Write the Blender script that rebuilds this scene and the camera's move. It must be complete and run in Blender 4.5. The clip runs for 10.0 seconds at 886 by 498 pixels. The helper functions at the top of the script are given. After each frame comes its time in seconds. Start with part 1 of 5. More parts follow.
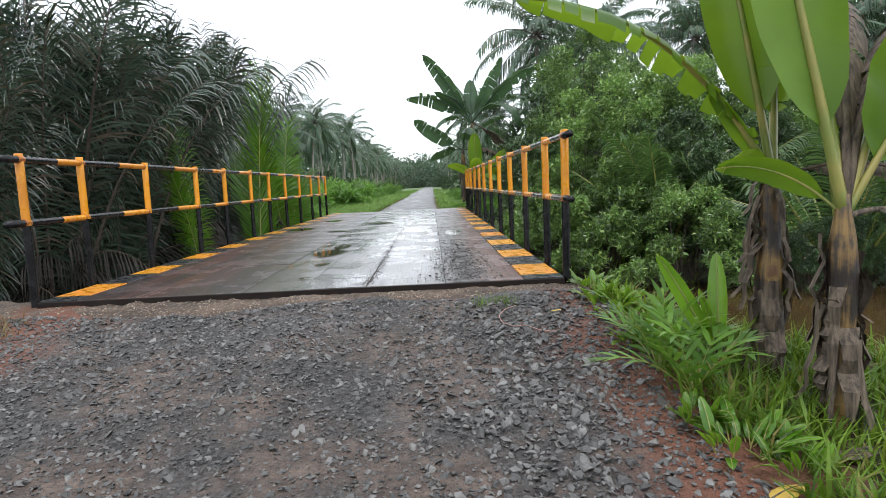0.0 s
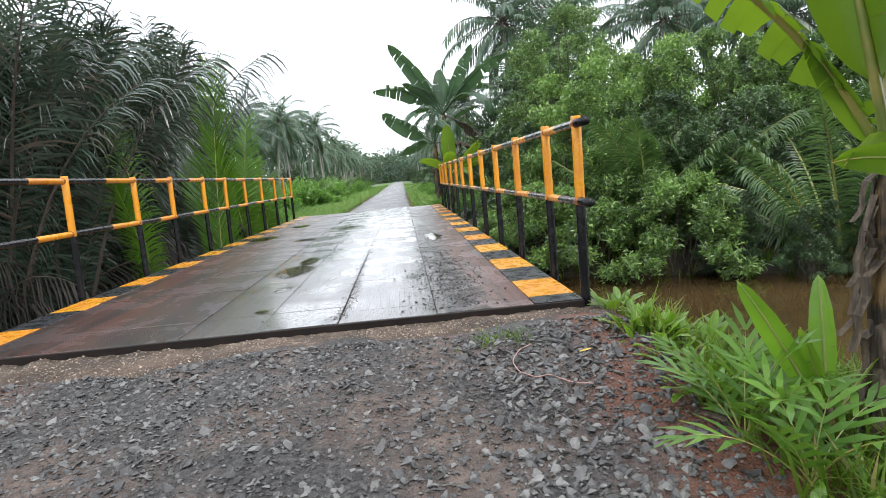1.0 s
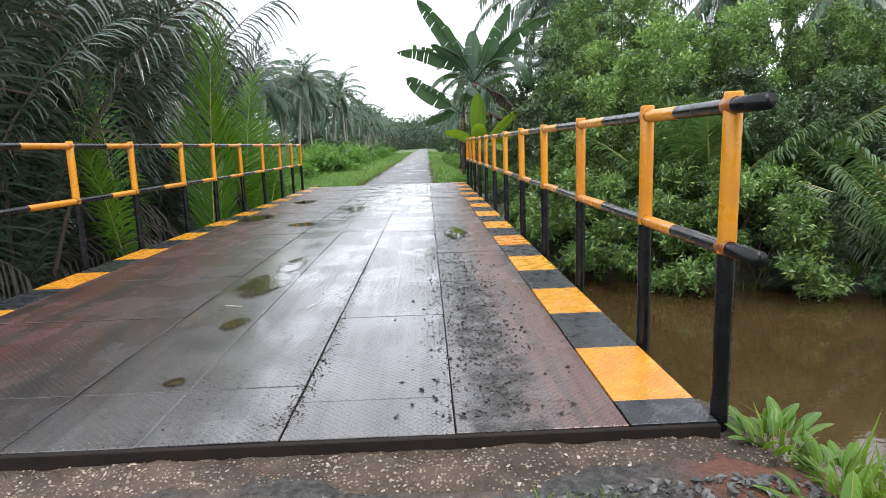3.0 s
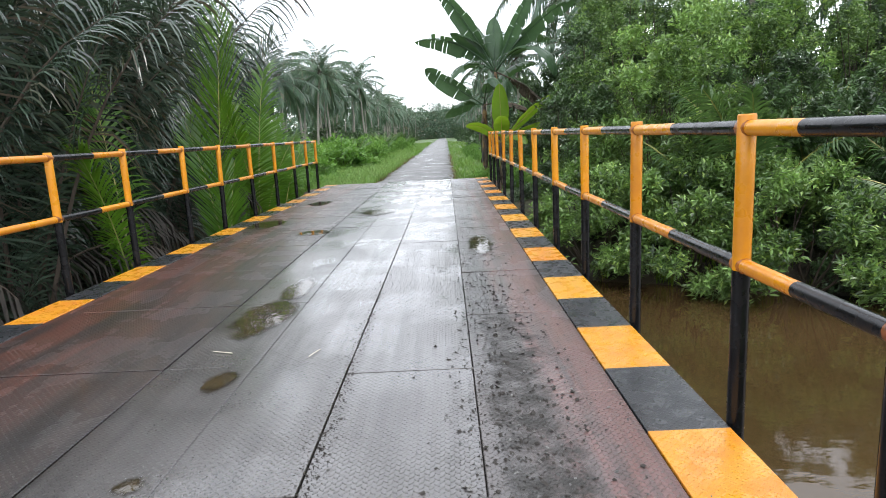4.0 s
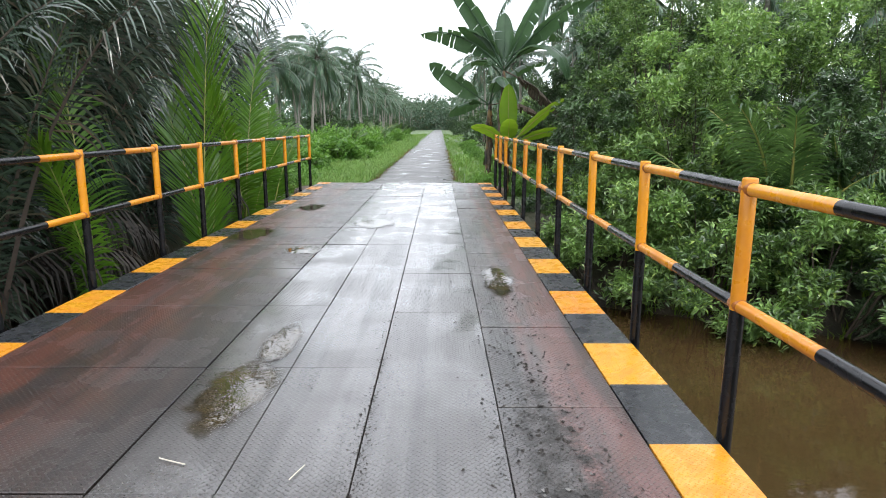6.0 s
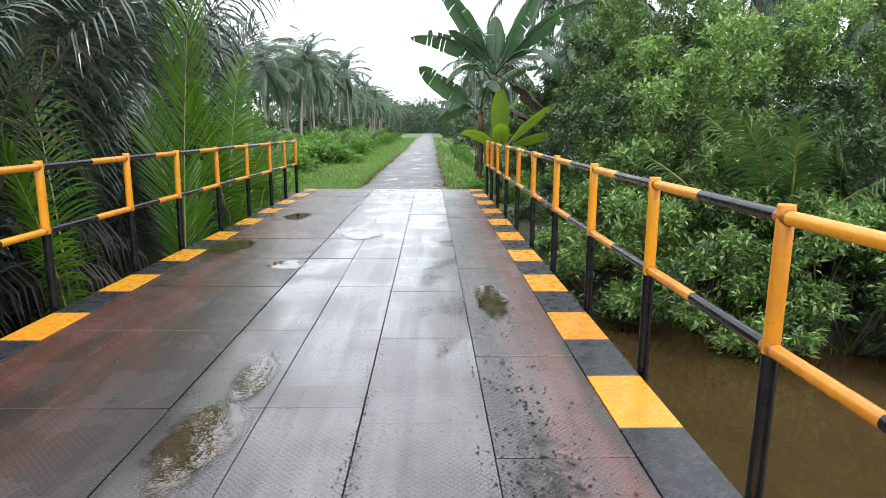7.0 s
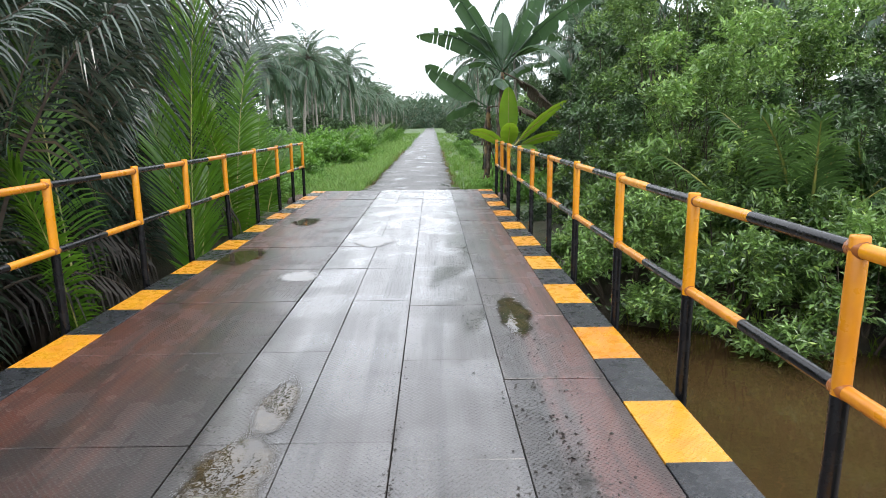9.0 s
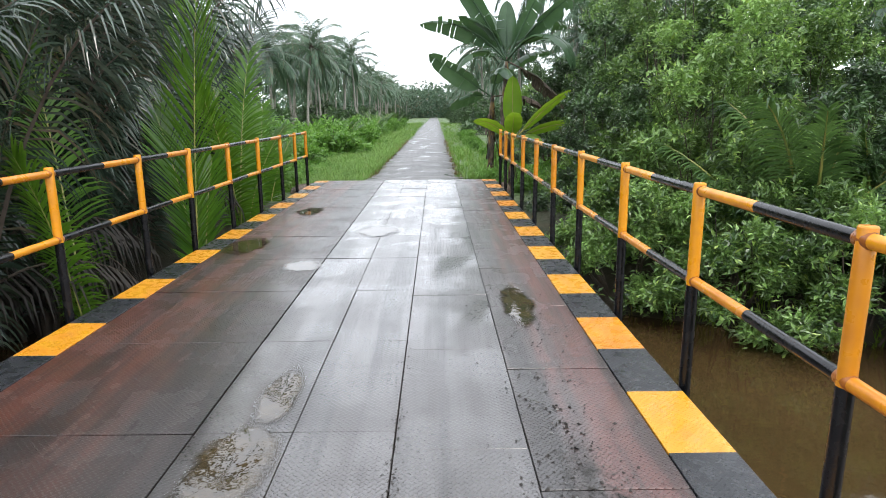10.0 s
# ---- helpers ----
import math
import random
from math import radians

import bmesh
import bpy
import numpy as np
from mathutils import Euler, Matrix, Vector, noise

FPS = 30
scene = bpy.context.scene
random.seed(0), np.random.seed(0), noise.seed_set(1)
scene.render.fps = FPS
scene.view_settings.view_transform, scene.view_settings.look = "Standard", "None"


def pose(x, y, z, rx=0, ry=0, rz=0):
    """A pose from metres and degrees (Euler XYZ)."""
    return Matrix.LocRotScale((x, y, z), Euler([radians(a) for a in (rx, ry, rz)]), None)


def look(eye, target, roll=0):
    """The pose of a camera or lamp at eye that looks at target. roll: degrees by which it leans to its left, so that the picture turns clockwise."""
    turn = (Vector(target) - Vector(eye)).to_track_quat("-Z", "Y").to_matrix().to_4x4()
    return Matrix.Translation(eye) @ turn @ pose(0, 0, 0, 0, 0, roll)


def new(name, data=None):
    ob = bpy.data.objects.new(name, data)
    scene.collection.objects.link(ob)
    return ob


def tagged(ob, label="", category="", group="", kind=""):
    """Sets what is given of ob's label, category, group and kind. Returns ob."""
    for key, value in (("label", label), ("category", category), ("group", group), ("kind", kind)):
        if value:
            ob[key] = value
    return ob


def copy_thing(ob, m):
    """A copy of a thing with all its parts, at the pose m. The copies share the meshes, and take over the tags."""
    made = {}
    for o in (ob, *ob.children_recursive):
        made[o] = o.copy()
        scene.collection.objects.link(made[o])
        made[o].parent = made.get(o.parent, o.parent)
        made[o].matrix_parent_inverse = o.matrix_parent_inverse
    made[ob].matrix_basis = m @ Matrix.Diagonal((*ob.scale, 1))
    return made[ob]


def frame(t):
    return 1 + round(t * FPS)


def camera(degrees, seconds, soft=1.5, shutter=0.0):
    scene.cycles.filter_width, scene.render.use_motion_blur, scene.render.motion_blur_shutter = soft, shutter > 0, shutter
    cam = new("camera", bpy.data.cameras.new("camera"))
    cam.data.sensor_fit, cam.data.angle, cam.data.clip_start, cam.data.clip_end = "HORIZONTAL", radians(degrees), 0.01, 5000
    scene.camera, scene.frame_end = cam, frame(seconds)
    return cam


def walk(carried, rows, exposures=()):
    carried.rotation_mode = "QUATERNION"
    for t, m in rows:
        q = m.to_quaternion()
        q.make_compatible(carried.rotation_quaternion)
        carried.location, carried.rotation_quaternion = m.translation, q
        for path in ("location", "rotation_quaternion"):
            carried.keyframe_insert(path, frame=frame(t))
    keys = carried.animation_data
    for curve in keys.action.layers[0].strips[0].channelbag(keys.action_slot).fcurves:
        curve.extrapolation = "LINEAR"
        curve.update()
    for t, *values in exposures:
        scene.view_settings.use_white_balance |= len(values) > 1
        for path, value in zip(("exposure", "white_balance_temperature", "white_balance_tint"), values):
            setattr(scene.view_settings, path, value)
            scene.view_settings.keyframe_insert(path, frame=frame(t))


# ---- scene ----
cam = camera(71.1, 10.0, soft=0.7)
PATH = [
    (0, (-1.019, 1.916, 0.755), (-0.991, 3.904, 0.545), -2.6),
    (0.5, (-1.076, 2.431, 0.784), (-1.038, 4.421, 0.59), -2.4),
    (1, (-1.087, 2.884, 0.838), (-0.974, 4.867, 0.6), -5.1),
    (1.5, (-1.06, 3.376, 0.876), (-0.987, 5.369, 0.723), -2.7),
    (2, (-1.129, 3.822, 0.912), (-0.987, 5.808, 0.73), -2.2),
    (2.5, (-1.071, 4.183, 0.948), (-0.863, 6.157, 0.706), -2.9),
    (3, (-1.01, 4.602, 0.981), (-0.968, 6.574, 0.648), -2.0),
    (4.5, (-1.05, 5.63, 1.163), (-1.094, 7.595, 0.798), -2.5),
    (5, (-1.168, 5.933, 1.205), (-1.267, 7.919, 0.982), 0.1),
    (5.5, (-1.235, 6.08, 1.273), (-1.239, 8.055, 0.963), -0.4),
    (6.8, (-1.193, 6.54, 1.356), (-1.18, 8.494, 0.927), 0.6),
    (7, (-1.222, 6.599, 1.369), (-1.18, 8.562, 0.986), 0.3),
    (7.5, (-1.337, 6.74, 1.451), (-1.197, 8.695, 1.056), 1.0),
    (8, (-1.343, 6.765, 1.478), (-1.268, 8.73, 1.113), -0.8),
    (8.5, (-1.341, 6.764, 1.477), (-1.246, 8.723, 1.085), -0.6),
    (9, (-1.345, 6.786, 1.482), (-1.316, 8.746, 1.082), -0.6),
    (9.5, (-1.345, 6.797, 1.472), (-1.324, 8.752, 1.052), -0.7),
    (10, (-1.346, 6.797, 1.477), (-1.328, 8.75, 1.046), -0.5),
]
EXPOSURES = ((0, -0.22), (0.6, -0.05), (1.0, 0.06), (1.5, -0.1), (2.0, -0.14), (2.5, -0.08), (3.0, -0.03), (5.0, 0.0), (7.0, 0.1), (10, 0.08))
walk(cam, [(t, look(eye, target, roll)) for t, eye, target, roll in PATH], EXPOSURES)

# ---- world, sun ----
world = bpy.data.worlds.new("overcast_sky")
scene.world = world
world.use_nodes = True
wn, wl = world.node_tree.nodes, world.node_tree.links
bg = wn["Background"]
sky = wn.new("ShaderNodeTexSky")
sky.sky_type = "NISHITA"
sky.sun_disc = False
sky.sun_elevation, sky.sun_rotation = radians(55), radians(-30)
cloud = wn.new("ShaderNodeTexNoise")
cloud.inputs["Scale"].default_value = 2.2
cloud.inputs["Detail"].default_value = 5
ramp = wn.new("ShaderNodeMapRange")
ramp.inputs["From Min"].default_value, ramp.inputs["From Max"].default_value = 0.3, 0.75
ramp.inputs["To Min"].default_value, ramp.inputs["To Max"].default_value = 8.6, 11.5
white = wn.new("ShaderNodeMix")
white.data_type = "RGBA"
tone = wn.new("ShaderNodeVectorMath")
tone.operation = "SCALE"
tone.inputs[0].default_value = (0.94, 0.98, 1.055)
wl.new(cloud.outputs["Fac"], ramp.inputs["Value"])
wl.new(ramp.outputs["Result"], tone.inputs["Scale"])
white.inputs["Factor"].default_value = 0.9
wl.new(sky.outputs["Color"], white.inputs[6])
wl.new(tone.outputs["Vector"], white.inputs[7])
wl.new(white.outputs[2], bg.inputs["Color"])
bg.inputs["Strength"].default_value = 0.235

sun_data = bpy.data.lights.new("sun", "SUN")
sun_data.energy, sun_data.angle, sun_data.color = 1.7, radians(25), (1.0, 0.97, 0.92)
sun = new("sun", sun_data)
sun.matrix_world = look((0, 0, 30), (-9, 14, 0))

RNG = np.random.default_rng(7)


# ---- material helpers ----
class Nodes:
    def __init__(self, name):
        self.m = bpy.data.materials.new(name)
        self.m.use_nodes = True
        self.t = self.m.node_tree
        self.p = self.t.nodes["Principled BSDF"]
        self.out = self.t.nodes["Material Output"]
        self.geo = self.t.nodes.new("ShaderNodeNewGeometry")
        self.pos = self.geo.outputs["Position"]

    def put(self, a, b):
        if hasattr(a, "is_output"):
            self.t.links.new(a, b)
        else:
            b.default_value = a

    def math(self, op, a, b=0.0, c=None, clamp=False):
        n = self.t.nodes.new("ShaderNodeMath")
        n.operation, n.use_clamp = op, clamp
        self.put(a, n.inputs[0])
        self.put(b, n.inputs[1])
        if c is not None:
            self.put(c, n.inputs[2])
        return n.outputs[0]

    def xyz(self, v=None):
        n = self.t.nodes.new("ShaderNodeSeparateXYZ")
        self.put(v or self.pos, n.inputs[0])
        return n.outputs[0], n.outputs[1], n.outputs[2]

    def scaled(self, sx, sy, sz):
        n = self.t.nodes.new("ShaderNodeVectorMath")
        n.operation = "MULTIPLY"
        self.put(self.pos, n.inputs[0])
        n.inputs[1].default_value = (sx, sy, sz)
        return n.outputs[0]

    def noise(self, scale, detail=4, rough=0.55, vec=None):
        n = self.t.nodes.new("ShaderNodeTexNoise")
        self.put(vec or self.pos, n.inputs["Vector"])
        n.inputs["Scale"].default_value, n.inputs["Detail"].default_value = scale, detail
        n.inputs["Roughness"].default_value = rough
        return n.outputs["Fac"]

    def span(self, v, a, b, c=0.0, d=1.0, smooth=True):
        n = self.t.nodes.new("ShaderNodeMapRange")
        n.interpolation_type = "SMOOTHSTEP" if smooth else "LINEAR"
        self.put(v, n.inputs["Value"])
        for key, val in zip(("From Min", "From Max", "To Min", "To Max"), (a, b, c, d)):
            n.inputs[key].default_value = val
        return n.outputs["Result"]

    def mix(self, f, a, b):
        n = self.t.nodes.new("ShaderNodeMix")
        n.data_type = "RGBA"
        self.put(f, n.inputs["Factor"])
        for v, s in ((a, n.inputs[6]), (b, n.inputs[7])):
            self.put((*v, 1.0) if isinstance(v, tuple) else v, s)
        return n.outputs[2]

    def bump(self, h, dist, strength=1.0, below=None):
        n = self.t.nodes.new("ShaderNodeBump")
        n.inputs["Distance"].default_value, n.inputs["Strength"].default_value = dist, strength
        self.put(h, n.inputs["Height"])
        if below is not None:
            self.put(below, n.inputs["Normal"])
        return n.outputs[0]

    def set(self, color=None, rough=None, metal=None, normal=None, spec=None):
        for v, key in ((color, "Base Color"), (rough, "Roughness"), (metal, "Metallic"), (normal, "Normal"), (spec, "Specular IOR Level")):
            if v is not None:
                self.put((*v, 1.0) if isinstance(v, tuple) else v, self.p.inputs[key])
        return self.m


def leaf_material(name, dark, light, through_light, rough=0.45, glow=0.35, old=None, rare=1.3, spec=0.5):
    """Leaf: two greens varied leaf by leaf and clump by clump, light passing through the blade."""
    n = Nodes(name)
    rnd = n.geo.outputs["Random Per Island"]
    # Clump noise puts lit and shaded zones of foliage into the colour.
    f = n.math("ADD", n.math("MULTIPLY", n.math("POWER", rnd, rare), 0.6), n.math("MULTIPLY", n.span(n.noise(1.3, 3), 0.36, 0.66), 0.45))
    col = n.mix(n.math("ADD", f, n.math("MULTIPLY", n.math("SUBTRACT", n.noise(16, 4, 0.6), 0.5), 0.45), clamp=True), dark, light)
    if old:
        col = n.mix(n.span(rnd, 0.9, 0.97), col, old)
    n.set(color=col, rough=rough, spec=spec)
    tr = n.t.nodes.new("ShaderNodeBsdfTranslucent")
    n.put(n.mix(0.5, col, through_light), tr.inputs["Color"])
    mx = n.t.nodes.new("ShaderNodeMixShader")
    mx.inputs[0].default_value = glow
    n.t.links.new(n.p.outputs[0], mx.inputs[1])
    n.t.links.new(tr.outputs[0], mx.inputs[2])
    n.t.links.new(mx.outputs[0], n.out.inputs["Surface"])
    return n.m


def plate_height(n):
    """Raised lozenges of chequer plate, lying crosswise by turns."""
    x, y, z = n.xyz()
    c = 0.7071 / 0.024
    u, v = n.math("MULTIPLY", n.math("ADD", x, y), c), n.math("MULTIPLY", n.math("SUBTRACT", x, y), c)
    par = n.math("FLOORED_MODULO", n.math("ADD", n.math("FLOOR", u), n.math("FLOOR", v)), 2.0)
    fu = n.math("SUBTRACT", n.math("FRACT", u), 0.5)
    fv = n.math("SUBTRACT", n.math("FRACT", v), 0.5)

    def lozenge(a, b):
        return n.math("ADD", n.math("POWER", n.math("ABSOLUTE", n.math("DIVIDE", a, 0.5)), 2.0),
                      n.math("POWER", n.math("ABSOLUTE", n.math("DIVIDE", b, 0.19)), 2.0))
    e1, e2 = lozenge(fu, fv), lozenge(fv, fu)
    e = n.math("ADD", n.math("MULTIPLY", e1, par), n.math("MULTIPLY", e2, n.math("SUBTRACT", 1.0, par)))
    return n.span(e, 1.1, 0.35)


def steel_plate_material(name, base, worn, red_mask=None, wet=0.5, dirt=False):
    n = Nodes(name)
    x, y, z = n.xyz()
    big = n.noise(0.9, 5)
    fine = n.noise(60, 3)
    streak = n.noise(1.0, 4, vec=n.scaled(9, 0.7, 1))
    rnd = n.t.nodes.new("ShaderNodeObjectInfo").outputs["Random"]
    f = n.math("ADD", n.math("MULTIPLY", streak, 0.75), n.math("MULTIPLY", big, 0.5))
    f = n.math("ADD", f, n.math("MULTIPLY", rnd, 0.15))
    if red_mask:
        a, b = red_mask
        f = n.math("ADD", n.span(n.math("ADD", x, n.math("MULTIPLY", n.math("SUBTRACT", streak, 0.5), 0.7)), a, b),
                   n.math("MULTIPLY", n.math("SUBTRACT", big, 0.5), 0.5), clamp=True)
    else:
        f = n.span(f, 0.4, 0.95)
    h = plate_height(n)
    col = n.mix(f, base, worn)
    # Raised lozenges lightened in the colour, a painted highlight on the relief.
    col = n.mix(n.math("MULTIPLY", h, n.span(fine, 0.35, 0.7, 0.2, 0.6)), col, (0.125, 0.11, 0.104))
    col = n.mix(n.span(n.noise(5, 6, 0.65), 0.52, 0.72, 0, 0.7), col, (0.03, 0.024, 0.02))
    col = n.mix(n.span(n.noise(1.0, 5, vec=n.scaled(5, 0.35, 1)), 0.46, 0.62, 0, 0.85), col, (0.014, 0.0105, 0.009))
    track = n.noise(1.0, 4, 0.6, vec=n.scaled(17, 0.28, 1))
    col = n.mix(n.span(track, 0.48, 0.6, 0, 0.12 + 0.6 * (1 - wet)), col, (0.012, 0.009, 0.0078))
    film = n.span(n.math("ADD", n.math("MULTIPLY", n.noise(1.9, 5, 0.55), 0.72), n.math("MULTIPLY", streak, 0.26)), 0.41, 0.54)
    rough = n.span(film, 0, 1, 0.5 - 0.16 * wet, 0.36 - 0.12 * wet, smooth=False)
    rough = n.math("ADD", n.math("ADD", rough, n.math("MULTIPLY", n.math("SUBTRACT", track, 0.5), 0.4 * (1 - wet))), n.math("MULTIPLY", fine, 0.08))
    relief = n.span(film, 0, 1, 1.0, 0.5, smooth=False)
    nrm = n.bump(n.math("MULTIPLY", h, relief), 0.013)
    nrm = n.bump(n.noise(240, 2), 0.0006, 0.5, below=nrm)
    nrm = n.bump(n.noise(1.1, 2), 0.006, 0.4, below=nrm)
    n.put(n.span(film, 0, 1, 0.12 + 0.72 * wet, 0.4 + 0.6 * wet, smooth=False), n.p.inputs["Coat Weight"])
    n.put(n.math("ADD", n.span(film, 0, 1, 0.36 - 0.14 * wet, 0.26 - 0.22 * wet, smooth=False), n.math("MULTIPLY", fine, 0.05)), n.p.inputs["Coat Roughness"])
    n.p.inputs["Coat IOR"].default_value = 1.45
    n.put(n.bump(n.math("MULTIPLY", h, n.span(film, 0, 1, 1.0, 0.2, smooth=False)), 0.012 - 0.0045 * wet, 1.0, n.bump(n.noise(2.3, 3), 0.003, 0.4)), n.p.inputs["Coat Normal"])
    if dirt:
        band = n.math("MULTIPLY", n.span(n.math("ABSOLUTE", n.math("ADD", x, 0.74)), 0.3, 0.08), n.span(y, 10.6, 8.6))
        d = n.span(n.math("ADD", n.math("MULTIPLY", band, 0.55), n.math("MULTIPLY", n.noise(6, 6, 0.75), 1.2)), 1.0, 1.3)
        col = n.mix(d, col, (0.0245, 0.0217, 0.0189))
        n.put(n.math("SUBTRACT", 0.6, n.math("MULTIPLY", d, 0.55)), n.p.inputs["Coat Weight"])
        rough = n.math("ADD", rough, n.math("MULTIPLY", d, 0.3))
        nrm = n.bump(n.math("MULTIPLY", d, n.noise(120, 4)), 0.012, 1.0, below=nrm)
    return n.set(color=col, rough=rough, metal=0.2, normal=nrm, spec=0.75)


def paint_material(name, base, worn, chips=0.68, plate=False, rough=0.35, spec=0.5, chip_color=(0.035, 0.028, 0.0245)):
    n = Nodes(name)
    rnd = n.t.nodes.new("ShaderNodeObjectInfo").outputs["Random"]
    f = n.math("ADD", n.math("MULTIPLY", n.noise(6, 5), 0.8), n.math("MULTIPLY", rnd, 0.3))
    col = n.mix(n.span(f, 0.35, 0.85), base, worn)
    col = n.mix(n.span(n.noise(26, 6, 0.7), chips, chips + 0.06), col, chip_color)
    nrm = n.bump(n.noise(90, 3), 0.001, 0.6)
    if plate:
        nrm = n.bump(plate_height(n), 0.0022, 1.0, below=nrm)
    return n.set(color=col, rough=n.span(n.noise(12, 4), 0.3, 0.7, rough - 0.12, rough + 0.12), normal=nrm, spec=spec)


YELLOW = paint_material("yellow_paint", (0.64, 0.262, 0.006), (0.48, 0.17, 0.01), 0.7)
BLACK = paint_material("black_paint", (0.004, 0.0042, 0.005), (0.009, 0.009, 0.01), 0.7, rough=0.24, spec=0.3, chip_color=(0.084, 0.07, 0.056))
RUSTY = paint_material("rust_stained_weld", (0.35, 0.112, 0.014), (0.154, 0.042, 0.014), 0.6)
YELLOW_PLATE = paint_material("yellow_deck_paint", (0.6, 0.285, 0.014), (0.56, 0.19, 0.014), 0.66, True, 0.3)
BLACK_PLATE = paint_material("black_deck_paint", (0.015, 0.0165, 0.019), (0.028, 0.029, 0.033), 0.62, True, 0.3, 0.45, (0.084, 0.077, 0.07))
STEEL = steel_plate_material("wet_steel_plate", (0.036, 0.03, 0.027), (0.085, 0.078, 0.076), None, 1.0)
STEEL_RED_L = steel_plate_material("rusty_wheel_track_plate", (0.095, 0.025, 0.012), (0.032, 0.022, 0.019), (-3.4, -2.7), 0.42)
STEEL_RED_R = steel_plate_material("red_primer_plate", (0.055, 0.045, 0.042), (0.115, 0.042, 0.034), (-0.8, -0.5), 0.5, True)

# Beam steel, darkened so the deck end reads as a shadowed gap.
n_ = Nodes("beam_steel_and_gap_shade")
BEAM_STEEL_SHADE = n_.set(color=n_.mix(n_.noise(8, 5), (0.0056, 0.0049, 0.0049), (0.021, 0.014, 0.0105)), rough=0.8, normal=n_.bump(n_.noise(40, 4), 0.003), spec=0.2)
n_ = Nodes("rough_concrete")
f_ = n_.noise(4, 6, 0.65)
col_ = n_.mix(n_.span(f_, 0.35, 0.7), (0.05, 0.035, 0.024), (0.145, 0.1, 0.07))
peb_ = n_.t.nodes.new("ShaderNodeTexVoronoi")
n_.put(n_.pos, peb_.inputs["Vector"])
peb_.inputs["Scale"].default_value = 75
pick_ = n_.math("MULTIPLY", n_.span(peb_.outputs["Distance"], 0.5, 0.3), n_.span(n_.xyz(peb_.outputs["Color"])[0], 0.5, 0.75))
col_ = n_.mix(pick_, col_, n_.mix(n_.xyz(peb_.outputs["Color"])[1], (0.2, 0.13, 0.085), (0.42, 0.34, 0.26)))
col_ = n_.mix(n_.span(n_.noise(2.2, 4), 0.55, 0.75), col_, (0.042, 0.035, 0.0245))
CONCRETE = n_.set(color=col_, rough=0.7, normal=n_.bump(n_.math("ADD", n_.math("MULTIPLY", pick_, 0.5), n_.noise(55, 5, 0.7)), 0.03, 1.0, n_.bump(n_.noise(7, 4), 0.05)))

n_ = Nodes("soil_and_gravel_ground")
x_, y_, z_ = n_.xyz()
stone_ = n_.t.nodes.new("ShaderNodeTexVoronoi")
n_.put(n_.pos, stone_.inputs["Vector"])
stone_.inputs["Scale"].default_value = 48
grit_ = n_.mix(n_.span(n_.noise(38, 4), 0.35, 0.68), (0.018, 0.017, 0.016), (0.075, 0.069, 0.065))
soil_ = n_.mix(n_.span(n_.noise(9, 5, 0.65), 0.35, 0.7), (0.06, 0.042, 0.033), (0.15, 0.11, 0.088))
red_ = n_.mix(n_.noise(14, 5), (0.119, 0.0385, 0.021), (0.168, 0.07, 0.0385))
edge_ = n_.math("ADD", n_.math("ABSOLUTE", n_.math("ADD", x_, 1.85)), n_.math("MULTIPLY", n_.math("SUBTRACT", n_.noise(1.7, 5), 0.5), 1.1))
road_ = n_.mix(n_.span(n_.noise(1.6, 5, 0.65), 0.43, 0.62), grit_, soil_)
road_ = n_.mix(n_.span(edge_, 1.35, 1.85), road_, red_)
mud_ = n_.mix(n_.span(n_.noise(3, 5), 0.35, 0.7), (0.021, 0.0168, 0.0112), (0.049, 0.0385, 0.021))
moss_ = n_.mix(n_.span(n_.noise(5, 6), 0.35, 0.65), (0.028, 0.035, 0.0126), (0.0525, 0.049, 0.0245))
bank_ = n_.mix(n_.span(z_, -1.2, -0.6), mud_, moss_)
turf_ = n_.mix(n_.span(n_.noise(2.5, 6, 0.65), 0.35, 0.68), (0.045, 0.085, 0.02), (0.12, 0.2, 0.05))
bank_ = n_.mix(n_.span(y_, 18.0, 21.0), bank_, turf_)
away_ = n_.math("MAXIMUM", n_.span(edge_, 2.15, 2.7), n_.span(y_, 6.6, 6.9))
wet_ = n_.span(n_.noise(1.1, 4), 0.45, 0.7)
h_ = n_.math("ADD", n_.math("MULTIPLY", stone_.outputs["Distance"], -1.0), n_.noise(110, 3))
GROUND = n_.set(color=n_.mix(away_, road_, bank_), rough=n_.span(wet_, 0, 1, 0.75, 0.4), normal=n_.bump(h_, 0.02, 0.9, n_.bump(n_.noise(6, 5), 0.05)))

n_ = Nodes("muddy_water")
rip_ = n_.noise(1.0, 3, vec=n_.scaled(2.2, 4.0, 1))
WATER = n_.set(color=n_.mix(n_.span(n_.noise(0.35, 3), 0.35, 0.7), (0.046, 0.028, 0.011), (0.066, 0.041, 0.017)), rough=0.05, normal=n_.bump(rip_, 0.006, 0.5), spec=0.5)
n_ = Nodes("puddle_water")
n_.set(color=n_.mix(n_.span(n_.noise(7, 3), 0.4, 0.65), (0.05, 0.036, 0.018), (0.028, 0.021, 0.013)), rough=0.012, normal=n_.bump(n_.noise(14, 2), 0.0006), spec=0.8)
gen_ = n_.t.nodes.new("ShaderNodeTexCoord").outputs["Generated"]
gx_, gy_, gz_ = n_.xyz(gen_)
rim_ = n_.math("ADD", n_.math("POWER", n_.math("MULTIPLY", n_.math("SUBTRACT", gx_, 0.5), 2.0), 2.0), n_.math("POWER", n_.math("MULTIPLY", n_.math("SUBTRACT", gy_, 0.5), 2.0), 2.0))
